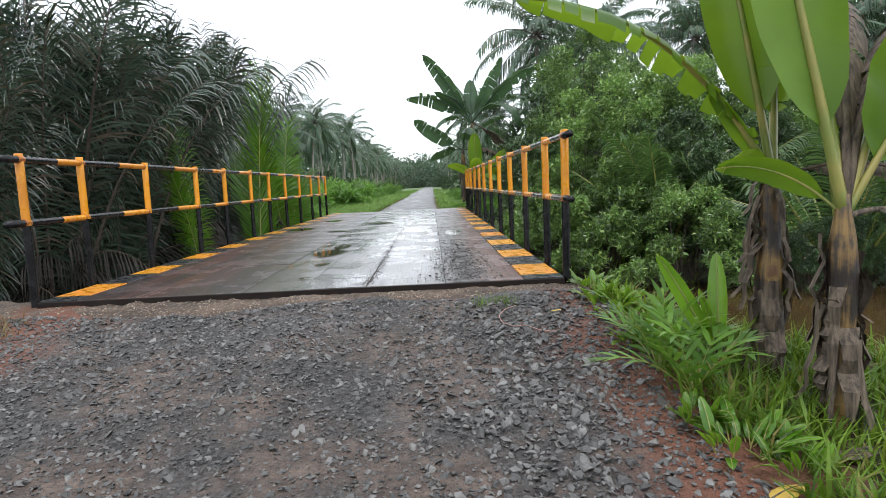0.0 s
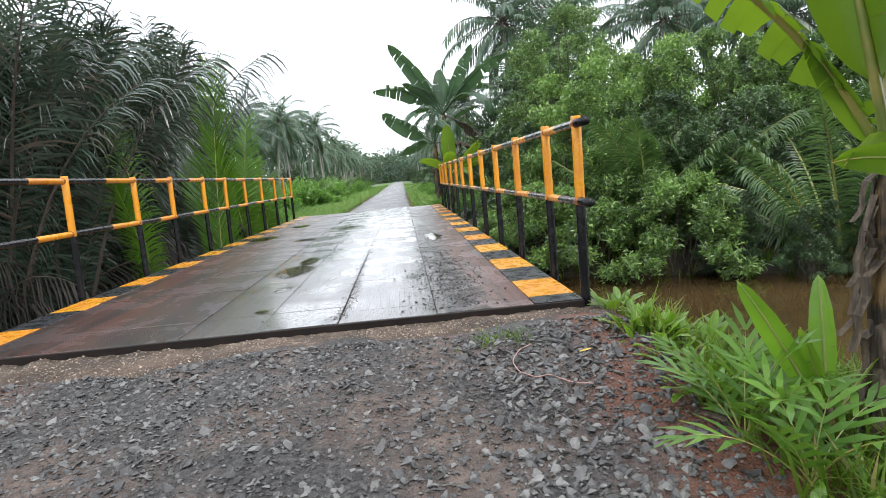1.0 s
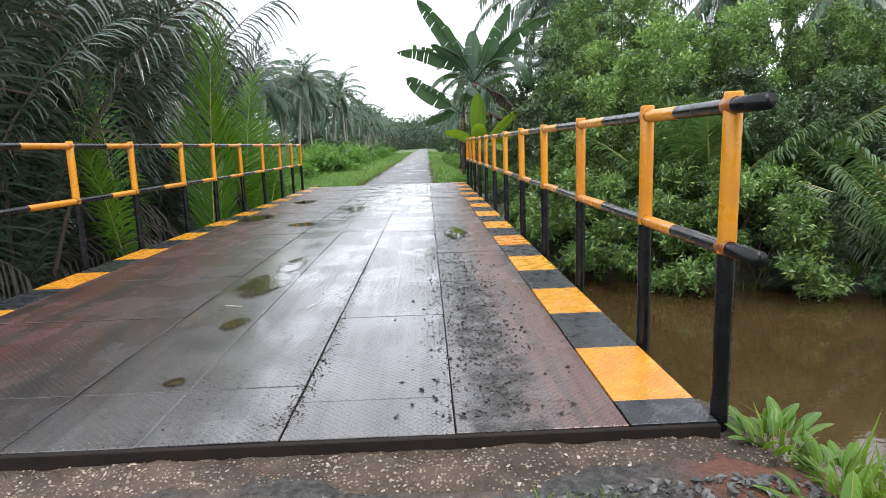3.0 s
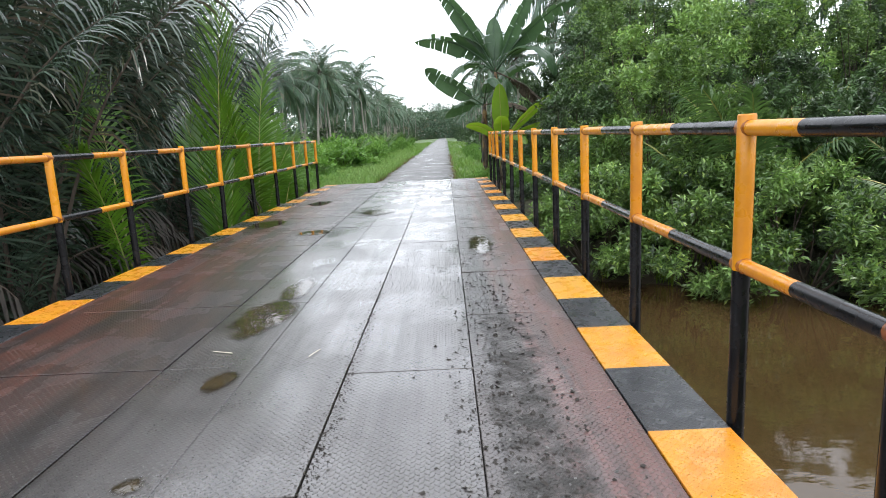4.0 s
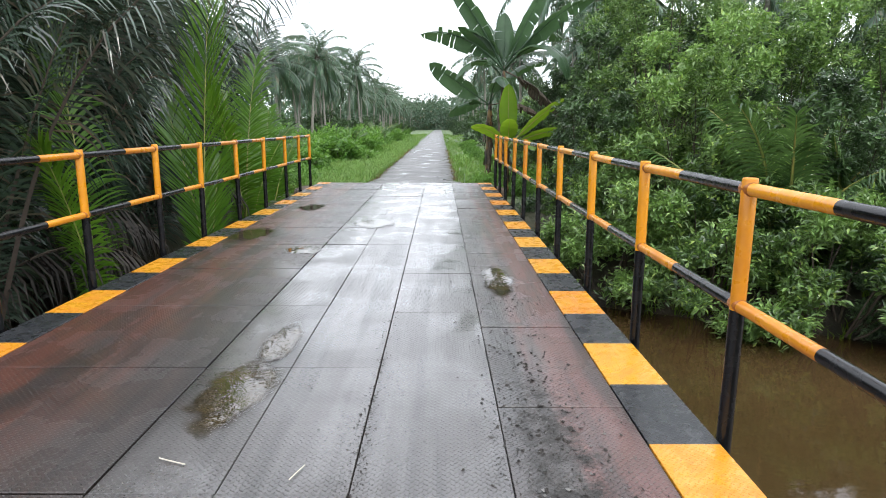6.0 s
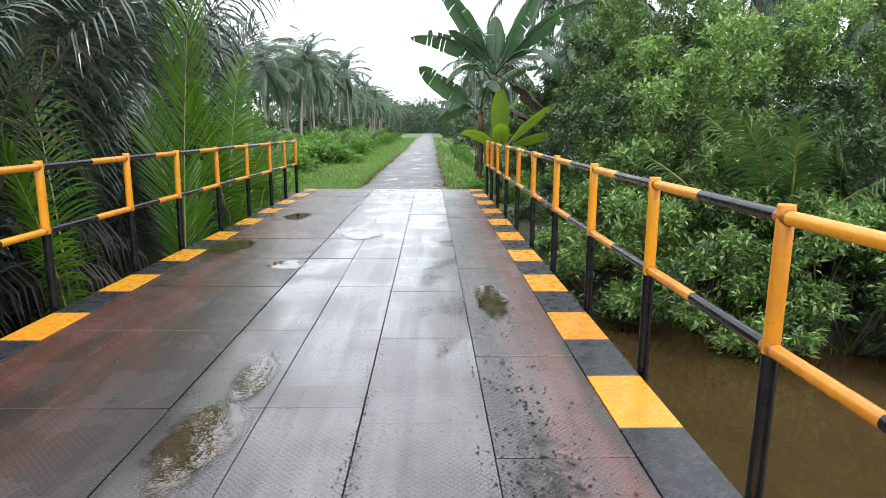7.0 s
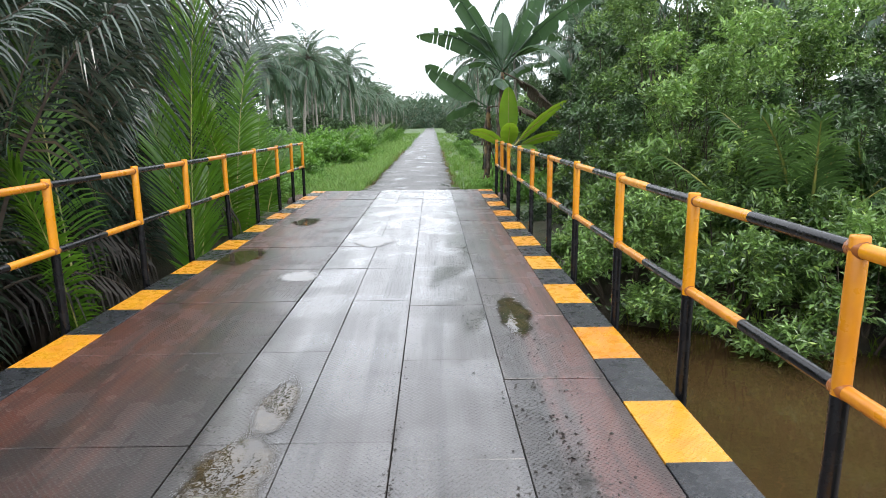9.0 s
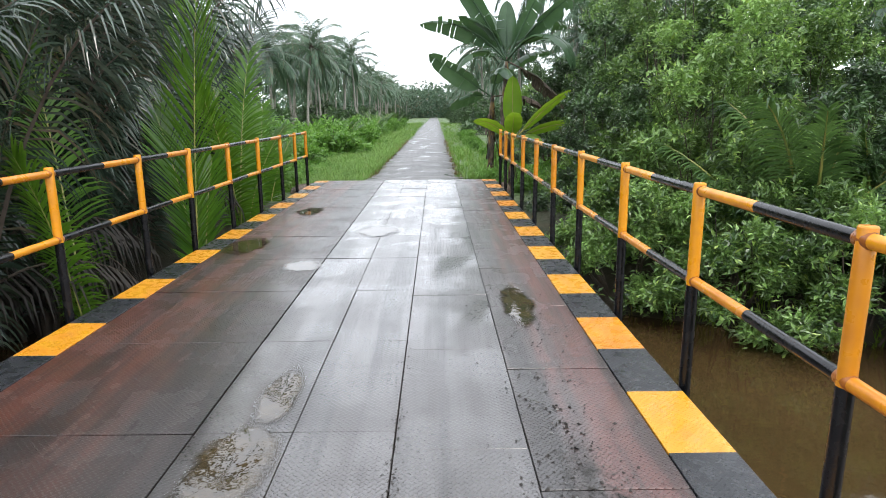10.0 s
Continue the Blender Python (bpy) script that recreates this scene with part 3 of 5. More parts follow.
# ---- the bridge ----
def rough_block(x0, x1, y0, y1, z0, z1, seed, amp=0.03):
    nx, ny = int((x1 - x0) / 0.03), max(8, int((y1 - y0) / 0.03))
    v, f = [], []
    for j in range(ny + 1):
        for i in range(nx + 1):
            x, y = x0 + (x1 - x0) * i / nx, y0 + (y1 - y0) * j / ny
            q = noise.noise((x * 2.3, y * 2.3, seed)) * amp + noise.noise((x * 9, y * 9, seed)) * amp * 0.5 + noise.noise((x * 26, y * 26, seed)) * 0.009
            fall = max(0, 1 - j / ny / 0.4) ** 2 * 0.1 + max(0, (abs(2 * i / nx - 1) - 0.97) / 0.03) * 0.03
            edge_y = y + (noise.noise((x * 1.7, seed, 1)) * 0.06 if j == 0 else 0)
            v.append((x, edge_y, z1 + q - fall))
    w = nx + 1
    f = [(j * w + i, j * w + i + 1, (j + 1) * w + i + 1, (j + 1) * w + i) for j in range(ny) for i in range(nx)]
    rim = [i for i in range(w)] + [j * w + nx for j in range(1, ny + 1)] + [ny * w + i for i in range(nx - 1, -1, -1)] + [j * w for j in range(ny - 1, 0, -1)]
    base = len(v)
    for i in rim:
        v.append((v[i][0], v[i][1], z0))
    m = len(rim)
    f += [(rim[i], base + i, base + (i + 1) % m, rim[(i + 1) % m]) for i in range(m)]
    return v, f


v_, f_ = rough_block(-5.05, 0.12, 6.24, 6.9, -2.2, -0.045, 1.0, 0.03)
tagged(new("concrete_abutment", mesh_of("concrete_abutment", v_, f_, CONCRETE, smooth=True)), "weathered pebbly concrete abutment edge below the steel deck", "abutment", kind="structure")
v_, f_ = rough_block(-4.6, 0.3, 20.55, 21.1, -2.2, -0.11, 5.0)
tagged(new("concrete_abutment", mesh_of("far_abutment", v_, f_, CONCRETE, smooth=True)), "concrete abutment where the bridge meets the road", "abutment", kind="structure")

DECK0, DECK1 = 6.6, 20.72
bridge = tagged(empty("bridge"), "steel plate bridge deck, wet, with yellow and black edges", "bridge")


def deck():
    rng = np.random.default_rng(11)
    cols = ((-3.75, -2.515, STEEL_RED_L, 9.49), (-2.506, -2.042, STEEL, 9.49), (-2.039, -1.555, STEEL, 9.49), (-1.55, -0.947, STEEL, 10.52), (-0.943, -0.343, STEEL_RED_R, 10.2))
    for x0, x1, mat, y_seam in cols:
        cuts = [DECK0] + [y for y in (y_seam + 1.2 * k for k in range(-4, 12)) if DECK0 + 0.15 < y < DECK1 - 0.15] + [DECK1]
        for a, b in zip(cuts, cuts[1:]):
            hx, hy = (x1 - x0) / 2, (b - a) / 2 - 0.003
            ob = part("deck_plate", mesh_of("deck_plate", *box(-hx, hx, -hy, hy, -0.012, 0, 0.0025), mat), bridge)
            ob.matrix_basis = pose((x0 + x1) / 2, (a + b) / 2, rng.uniform(-0.002, 0.001), rng.normal(0, 0.12), rng.normal(0, 0.12), rng.normal(0, 0.05))
    shared = {}
    for x0, x1 in ((-4.03, -3.756), (-0.337, -0.035)):
        for k in range(-8, 18):
            a, b = 10.49 + 0.615 * k, 10.49 + 0.615 * (k + 1)
            a, b = max(a, DECK0), min(b, DECK1)
            if b - a < 0.05:
                continue
            key = (round(x1 - x0, 3), round(b - a, 3), k % 2)
            if key not in shared:
                hx, hy = (x1 - x0) / 2, (b - a) / 2
                shared[key] = mesh_of("edge_plate", *box(-hx, hx, -hy, hy, -0.012, 0.003, 0.002), YELLOW_PLATE if k % 2 == 0 else BLACK_PLATE)
            ob = part("edge_plate", shared[key], bridge, "yellow painted edge" if k % 2 == 0 else "black painted edge")
            ob.matrix_basis = pose((x0 + x1) / 2, (a + b) / 2, 0)
    # Near-black strip added where the gap below the plates is only shaded.
    part("end_angle", mesh_of("end_angle", *box(-4.03, -0.035, 6.572, 6.596, -0.085, -0.003, 0.003), BEAM_STEEL_SHADE), bridge, "dark end strip standing in for the shadowed gap below the plates")
    part("end_angle", mesh_of("end_angle", *box(-4.03, -0.035, 20.724, 20.74, -0.1, -0.004, 0.003), BEAM_STEEL_SHADE), bridge)
    part("deck_pan", mesh_of("deck_pan", *box(-4.02, -0.05, 6.6, 20.72, -0.06, -0.0145), BEAM_STEEL_SHADE), bridge)
    for x in (-4.0, -2.9, -1.2, -0.1):
        for z0, z1, h in ((-0.46, -0.44, 0.09), (-0.44, -0.08, 0.01), (-0.08, -0.061, 0.09)):
            part("girder_plate", mesh_of("girder_plate", *box(x - h, x + h - (0.03 if x > -0.5 else 0), 6.65, 20.7, z0, z1), BEAM_STEEL_SHADE), bridge)


deck()

POSTS_R = (6.665, 7.455, 8.69, 9.94, 11.2, 12.57, 13.89, 15.25, 16.55, 17.8, 18.9, 19.95)
POSTS_L = (6.64, 7.45, 8.66, 10.1, 11.21, 12.535, 13.67, 15.04, 16.4, 17.82, 18.93, 19.97)


def rail_mesh(posts, stub):
    """One long pipe, painted black and yellow by halves from post to post."""
    ys = [posts[0] - stub]
    for a, b in zip(posts, posts[1:]):
        ys += [a, (a + b) / 2 + 0.04]
    ys.append(posts[-1])
    pts = [(0, y, noise.noise((y * 0.8, 2.0, 0)) * 0.006) for y in ys]
    k = 12
    v, f = tube(pts, np.full(len(pts), 0.0265), k)
    sl = []
    for i in range(len(pts) - 1):
        sl += [1 if (i == 0 or i % 2 == 1) else 0] * k
    sl += [1, 0]
    return mesh_of("rail", v, f, [YELLOW, BLACK], sl, True)


def post_mesh():
    zs = (-0.5, -0.2, 0.2, 0.578, 0.582, 0.9, 1.112, 1.118)
    v, f = tube([(0, 0, z) for z in zs], [0.031] * 7 + [0.028], 14)
    sl = []
    for i in range(len(zs) - 1):
        sl += [1 if i < 3 else 0] * 14
    return mesh_of("post", v, f, [YELLOW, BLACK], sl + [1, 0], True)


def weld_mesh():
    v, f = tube([(0, -0.037, 0), (0, -0.032, 0), (0, 0.032, 0), (0, 0.037, 0)], [0.027, 0.0295, 0.0295, 0.027], 12, False)
    return mesh_of("weld_collar", v, f, RUSTY, smooth=True)


POST, WELD = post_mesh(), weld_mesh()


def railing(x, posts, label, seed):
    rng = np.random.default_rng(seed)
    r = tagged(empty("bridge_railing", pose(x, 0, 0)), label, "railing", "railings of the bridge")
    for y in posts:
        p = part("post", POST, r)
        p.matrix_basis = pose(0, y, rng.normal(0, 0.004), rng.normal(0, 0.4), rng.normal(0, 0.4), rng.uniform(0, 90))
        for z in (1.075, 0.6):
            w = part("weld_collar", WELD, p)
            w.matrix_basis = p.matrix_basis.inverted() @ pose(0, y, z)
    for name, z in (("top_rail", 1.075), ("lower_rail", 0.6)):
        ob = part(name, rail_mesh(posts, 0.22), r, "pipe painted in black and yellow bands")
        ob.location.z = z


railing(0.0, POSTS_R, "yellow and black pipe railing of the bridge beside open water", 1)
railing(-4.08, POSTS_L, "yellow and black pipe railing of the bridge beside nipa palms", 2)


def puddle(x, y, rx, ry, seed, z=0.004):
    rng = np.random.default_rng(seed)
    k = 84
    ph = rng.uniform(0, 6, 3)
    v = [(x, y, z)]
    for i in range(k):
        a = 2 * math.pi * i / k
        q = 1 + 0.1 * math.sin(2 * a + ph[0]) + 0.09 * math.sin(3 * a + ph[1]) + 0.06 * math.sin(5 * a + ph[2]) + 0.03 * math.sin(11 * a + ph[0]) + rng.normal(0, 0.012)
        v.append((x + rx * q * math.cos(a), y + ry * q * math.sin(a), z - 0.0012))
    tagged(new("puddle", mesh_of("puddle", v, [(0, 1 + i, 1 + (i + 1) % k) for i in range(k)], PUDDLE)), "shallow muddy rain puddle on the steel deck", "puddle", "puddles on the deck")


for i_, p_ in enumerate(((-2.19, 9.84, 0.13, 0.42), (-2.25, 9.15, 0.22, 0.46), (-0.72, 11.42, 0.17, 0.52), (-2.15, 8.1, 0.1, 0.14), (-2.14, 7.2, 0.055, 0.075), (-2.68, 12.75, 0.24, 0.25),
                         (-3.55, 13.8, 0.3, 0.5), (-3.3, 16.3, 0.25, 0.4), (-2.1, 14.6, 0.3, 0.5))):
    puddle(*p_, seed=40 + i_)


# ---- loose stones ----
def stones(name, label, count, place, size, seed, mat=None, fine=True):
    rng = np.random.default_rng(seed)
    p = place(rng, count)
    if fine:
        form = np.array([(1, 0, 0), (0, 1, 0), (-1, 0, 0), (0, -1, 0), (0, 0, 0.9), (0, 0, -0.9)], float)
        tris = [(0, 1, 4), (1, 2, 4), (2, 3, 4), (3, 0, 4), (1, 0, 5), (2, 1, 5), (3, 2, 5), (0, 3, 5)]
    else:
        g = (1 + 5 ** 0.5) / 2
        form = unit(np.array([(-1, g, 0), (1, g, 0), (-1, -g, 0), (1, -g, 0), (0, -1, g), (0, 1, g), (0, -1, -g), (0, 1, -g), (g, 0, -1), (g, 0, 1), (-g, 0, -1), (-g, 0, 1)]))
        tris = [(0, 11, 5), (0, 5, 1), (0, 1, 7), (0, 7, 10), (0, 10, 11), (1, 5, 9), (5, 11, 4), (11, 10, 2), (10, 7, 6), (7, 1, 8),
                (3, 9, 4), (3, 4, 2), (3, 2, 6), (3, 6, 8), (3, 8, 9), (4, 9, 5), (2, 4, 11), (6, 2, 10), (8, 6, 7), (9, 8, 1)]
    m = len(form)
    v = form[None] * rng.uniform(0.62, 1.12, (count, m, 1)) + rng.normal(0, 0.14, (count, m, 3))
    s = size(rng, count)[:, None] * rng.uniform(0.6, 1.2, (count, 3)) * np.array((1, 1, 0.62))
    v = v * s[:, None] * 0.58
    a = rng.uniform(0, 6.28, count)
    tx, ty = rng.normal(0, 0.3, (2, count))
    x, y, z = v[..., 0], v[..., 1], v[..., 2]
    z = z + x * tx[:, None] + y * ty[:, None]
    v = np.stack([x * np.cos(a)[:, None] - y * np.sin(a)[:, None], x * np.sin(a)[:, None] + y * np.cos(a)[:, None], z], -1) + p[:, None]
    k = (np.arange(count) * m)[:, None, None]
    f = (np.array(tris)[None] + k).reshape(-1, 3).tolist()
    tagged(new(name, mesh_of(name, v.reshape(-1, 3), f, mat or STONE)), label, "gravel", kind="stuff")


def on_approach(rng, n):
    x = rng.uniform(-5.0, 0.15, n)
    y = 6.32 - 4.2 * rng.uniform(0, 1, n) ** 1.25
    return np.stack([x, y, rough_land(x, y) + 0.002], 1)


def on_shoulder(rng, n):
    x = rng.normal(-0.45, 0.3, n)
    y = rng.uniform(3.4, 6.2, n)
    return np.stack([x, y, rough_land(x, y) + 0.006], 1)


def on_deck(rng, n):
    x = np.clip(rng.normal(-0.78, 0.15, n), -1.9, -0.36)
    y = 6.7 + np.abs(rng.normal(0, 2.3, n))
    return np.stack([x, y, np.full(n, 0.002)], 1)


def all_deck(rng, n):
    return np.stack([rng.uniform(-3.9, -0.1, n), 6.7 + np.abs(rng.normal(0, 4, n)) % 13.5, np.full(n, 0.002)], 1)


def on_seam(rng, n):
    x = -1.55 + rng.normal(0, 0.03, n) + rng.choice((0, 0, 0, 0, 0.61), n)
    return np.stack([x, 6.7 + np.abs(rng.normal(0, 1.6, n)), np.full(n, 0.001)], 1)


def on_abutment(rng, n):
    x, y = rng.uniform(-4.2, 0.08, n), rng.uniform(6.27, 6.575, n)
    z = []
    for a, b in zip(x, y):
        q = noise.noise((a * 2.3, b * 2.3, 1.0)) * 0.03 + noise.noise((a * 9, b * 9, 1.0)) * 0.015 + noise.noise((a * 26, b * 26, 1.0)) * 0.009
        z.append(-0.045 + q - max(0, 1 - (b - 6.24) / 0.66 / 0.4) ** 2 * 0.1)
    return np.stack([x, y, np.array(z)], 1)


n_ = Nodes("cream_pebble")
PEBBLE = n_.set(color=n_.mix(n_.geo.outputs["Random Per Island"], (0.12, 0.075, 0.05), (0.46, 0.37, 0.28)), rough=0.5, normal=n_.bump(n_.noise(200, 3), 0.002))
stones("pebbles", "cream and brown pebbles set in the concrete edge", 2300, on_abutment, lambda r, n: 0.007 + 0.012 * r.uniform(0, 1, n) ** 1.5, 13, PEBBLE)
stones("grit", "dark soil crumbs packed along the deck seams", 1300, on_seam, lambda r, n: 0.004 + 0.011 * r.uniform(0, 1, n) ** 2, 10, DIRT)
stones("grit", "dark soil crumbs lying on the steel deck", 1000, on_deck, lambda r, n: 0.005 + 0.022 * r.uniform(0, 1, n) ** 2.5, 12, DIRT)
stones("gravel", "grey crushed stone gravel scattered over the approach", 34000, on_approach, lambda r, n: 0.009 + 0.03 * r.uniform(0, 1, n) ** 2.2, 5)
stones("gravel", "larger broken stones scattered over the approach", 3200, on_approach, lambda r, n: 0.02 + 0.036 * r.uniform(0, 1, n) ** 2.5, 6, None, False)
stones("gravel", "broken stones heaped along the soil shoulder", 1700, on_shoulder, lambda r, n: 0.012 + 0.05 * r.uniform(0, 1, n) ** 2.4, 7, None, False)
stones("grit", "dark grit and stone crumbs on the steel deck", 1100, on_deck, lambda r, n: 0.004 + 0.016 * r.uniform(0, 1, n) ** 2, 8)
stones("grit", "scattered crumbs of dirt on the steel deck", 260, all_deck, lambda r, n: 0.004 + 0.012 * r.uniform(0, 1, n) ** 2, 9)


# ---- nipa palms ----
def nipa(seed, fronds, size, mat, dead=3, lean=(73, 89), bow=(0.1, 0.85), curl=2.6):
    rng = np.random.default_rng(seed)
    palm = empty("nipa_palm")
    for i in range(fronds):
        az = 2.4 * i + rng.normal(0, 0.3)
        el = radians(rng.uniform(*lean))
        ln = size * rng.uniform(0.75, 1.1)
        r0 = rng.uniform(0.05, 0.35)
        b = frond(rng, (math.cos(az) * r0, math.sin(az) * r0, -0.2), az, el, ln, rng.uniform(*bow), 60, 0.2 * ln, 0.034, rng.uniform(0.5, 1.4), 0.14, 0.05, 0.2, 56, rng.normal(0, 0.4), 0.5, curl, 4, 10)
        part("frond", b.mesh("frond", [mat, STALK if mat is BANK_PALM else TWIG]), palm)
    for i in range(dead):
        az = rng.uniform(0, 6.28)
        b = frond(rng, (0, 0, 0), az, radians(rng.uniform(66, 84)), size * 0.55, rng.uniform(1.6, 2.6), 30, 0.15 * size, 0.035, 1.4, 0.2, 0.03, 0.0, 60, 0, 0.8)
        part("frond", b.mesh("dead_frond", [NIPA_DEAD, TWIG]), palm, "withered grey-brown frond")
    return palm


def scaled(x, y, z, rz, s, sz=None):
    return pose(x, y, z, 0, 0, rz) @ Matrix.Diagonal((s, s, sz or s, 1))


def place_all(firsts, spots, label, category, group):
    """Stand copies of the given plants at spots of (kind, x, y, z, turn, size)."""
    used = set()
    for kind, x, y, z, turn, size in spots:
        ob = firsts[kind]
        if kind in used:
            ob = copy_thing(ob, scaled(x, y, z, turn, 1))
        used.add(kind)
        ob.matrix_basis = scaled(x, y, z, turn, size)
        tagged(ob, label, category, group)


dark_nipas = [nipa(100 + i, 18, 5.6, NIPA_DARK, 4) for i in range(3)]
rng_ = np.random.default_rng(21)
spots_ = []
for i_, (x_, y_, s_) in enumerate(((-7.6, 10.2, 0.85), (-7.3, 11.9, 0.95), (-6.9, 13.2, 0.95), (-6.8, 14.9, 0.95), (-8.6, 9.3, 0.75), (-8.8, 12.0, 0.8), (-8.5, 14.4, 1.0), (-7.2, 17.0, 0.9),
                                   (-10.5, 10.5, 0.9), (-10.6, 13.4, 1.0), (-9.6, 16.8, 1.1), (-7.7, 19.2, 0.8), (-11.2, 19.5, 1.1), (-9.2, 7.6, 0.7), (-11.0, 7.9, 0.8), (-7.0, 21.3, 0.6),
                                   (-9.4, 21.8, 0.75), (-7.9, 15.8, 1.0), (-8.4, 10.9, 0.8), (-9.6, 11.6, 0.85), (-9.4, 13.0, 0.9), (-8.0, 13.4, 1.05), (-9.2, 15.3, 1.1), (-11.5, 14.8, 0.95), (-11.4, 10.9, 0.9), (-8.4, 18.0, 0.95), (-10.4, 18.4, 1.1), (-6.5, 18.4, 0.7), (-7.5, 14.1, 1.05), (-7.4, 12.7, 1.05), (-8.5, 16.3, 1.05), (-7.1, 15.9, 1.1), (-6.8, 16.4, 1.0), (-8.2, 11.6, 0.95), (-9.8, 14.4, 0.95))):
    spots_.append((i_ % 3, x_, y_, -1.5 if y_ < 16 else -1.0, float(rng_.uniform(0, 360)), s_ * (0.86 if x_ < -8.3 else 1.0)))
place_all(dark_nipas, spots_, "tall dark green nipa palm with drooping fronds in mud", "palm", "nipa palms beside the bridge")


def upright_nipa(seed, rows, reach=0.2, mat=None, spread=38, droop=0.1):
    """A palm of a few tall fronds: rows of (turn, rise, length, bend, tilt)."""
    rng = np.random.default_rng(seed)
    palm = empty("nipa_palm")
    for turn, rise, ln, bend, tilt in rows:
        b = frond(rng, (rng.normal(0, 0.08), rng.normal(0, 0.08), -0.2), radians(turn), radians(rise), ln, radians(bend), 72, reach * ln, 0.03, droop, 0.2, 0.022, 0.14, spread, radians(tilt), 0.9, 1.4, 4, 12)
        part("frond", b.mesh("frond", [mat or NIPA_BRIGHT, TWIG if mat else STALK]), palm)
    return tagged(palm, "grey-green nipa palm with arching fronds" if mat else "fresh bright green nipa palm close to the railing", "palm", "nipa palms beside the bridge")


upright_nipa(140, ((70, 87, 4.9, 8, 0), (140, 82, 3.6, 26, 0), (95, 78, 2.6, 30, 0)), 0.2).matrix_basis = pose(-4.82, 15.6, -1.35)
upright_nipa(141, ((140, 87, 4.3, 18, 35), (250, 86, 2.8, 20, 0)), 0.2, None, 60, 0.3).matrix_basis = pose(-5.4, 13.7, -1.45)
upright_nipa(142, ((80, 86, 3.8, 20, 0), (130, 84, 3.6, 30, 0), (100, 82, 3.2, 40, 0), (240, 85, 3.2, 20, 0), (60, 80, 2.8, 40, 0)), 0.17, None, 60, 0.25).matrix_basis = pose(-4.75, 17.6, -1.0)
upright_nipa(143, ((95, 84, 2.9, 30, 0), (130, 80, 2.6, 40, 0), (70, 78, 2.4, 40, 0)), 0.19, None, 58, 0.3).matrix_basis = pose(-4.85, 19.3, -0.9)
upright_nipa(144, ((30, 86, 4.9, 30, 45), (60, 84, 5.0, 35, 20), (170, 86, 5.0, 30, 60), (80, 88, 5.2, 20, 0), (330, 85, 4.4, 30, 40)), 0.2, NIPA_DARK, 58, 0.25).matrix_basis = pose(-6.3, 20.4, -0.9)
for seed_, x_, y_, z_, turn_ in ((146, -6.5, 15.0, -1.4, 0), (147, -7.1, 12.4, -1.4, 50), (148, -6.2, 16.9, -1.3, 100), (149, -7.7, 11.0, -1.4, 20), (150, -5.7, 18.6, -1.0, 70), (151, -6.6, 17.6, -0.9, 130), (152, -7.1, 19.2, -0.6, 200), (153, -6.9, 14.0, -1.1, 160)):
    upright_nipa(seed_, ((90, 88, 5.9, 10, 0), (20, 87, 5.5, 14, 30), (200, 86, 5.6, 16, 20), (290, 87, 5.2, 12, 0), (150, 86, 4.6, 20, 10), (330, 86, 4.2, 22, 40)), 0.18, NIPA_DARK, 58, 1.0).matrix_basis = pose(x_, y_, z_, 0, 0, turn_)
fresh_right = [nipa(150, 12, 3.0, BANK_PALM, 0, (58, 86), (0.4, 1.1), 1.5)]
place_all(fresh_right, [(0, 4.0, 15.4, -0.75, 130, 0.95), (0, 5.3, 16.0, -0.7, 40, 0.95), (0, 8.6, 13.4, -1.0, 70, 1.15)], "fresh green palm with feathered fronds on the river bank", "palm", "young palms on the bank")
place_all([nipa(151, 17, 3.7, BANK_PALM, 2, (40, 84), (0.25, 0.9), 1.8)], [(0, 6.6, 13.3, -1.25, 20, 0.88)], "large fresh green palm with upright feathered fronds on the bank", "palm", "young palms on the bank")

for x_, y_, turn_, s_ in ((-6.3, 41, 20, 0.62), (-6.0, 52, 140, 0.7), (-6.8, 63, 80, 0.8), (-6.2, 78, 200, 0.8), (-6.6, 34, 260, 0.45)):
    tagged(copy_thing(fresh_right[0], Matrix()), "young palm with feathered fronds on the road verge", "palm", "young palms on the verge").matrix_basis = scaled(x_, y_, -0.35, turn_, s_)


# ---- coconut palms ----
def coconut(seed, height, fronds=28, pairs=40, lw=0.062, seg=2, steps=9):
    rng = np.random.default_rng(seed)
    palm = empty("coconut_palm")
    s = np.linspace(0, 1, 7)
    lean, az = rng.uniform(0.1, 0.7), rng.uniform(0, 6.28)
    pts = np.stack([np.cos(az) * lean * s ** 2, np.sin(az) * lean * s ** 2, height * s - 0.1], 1)
    part("trunk", mesh_of("trunk", *tube(pts, 0.125 - 0.04 * s + 0.09 * np.exp(-s * 14), 8), BARK, smooth=True), palm)
    crown = Buf()
    top = pts[-1]
    for i in range(fronds):
        q = i / fronds
        el = radians(84 - 135 * q ** 1.1 + rng.normal(0, 8))
        b = frond(rng, top, 2.4 * i, el, rng.uniform(2.9, 3.8), rng.uniform(0.9, 1.7) * (1 - 0.35 * q), pairs, 0.85, lw, 0.8 + 0.7 * q, 0.12, 0.03, 0.12, 60, rng.normal(0, 0.4), 0.7, 1.4, seg, steps)
        for verts in b.v:
            crown.v.append(verts)
        crown.f += [tuple(j + crown.n for j in f) for f in b.f]
        crown.s += b.s
        crown.n += b.n
    part("crown", crown.mesh("crown", [COCO, TWIG]), palm)
    return palm


coconuts = [coconut(200 + i, h) for i, h in enumerate((7.0, 7.9, 6.4))] + [coconut(210 + i, h, 22, 20, 0.17, 1, 5) for i, h in enumerate((7.0, 7.9, 6.4))]
rng_ = np.random.default_rng(33)
spots_ = []


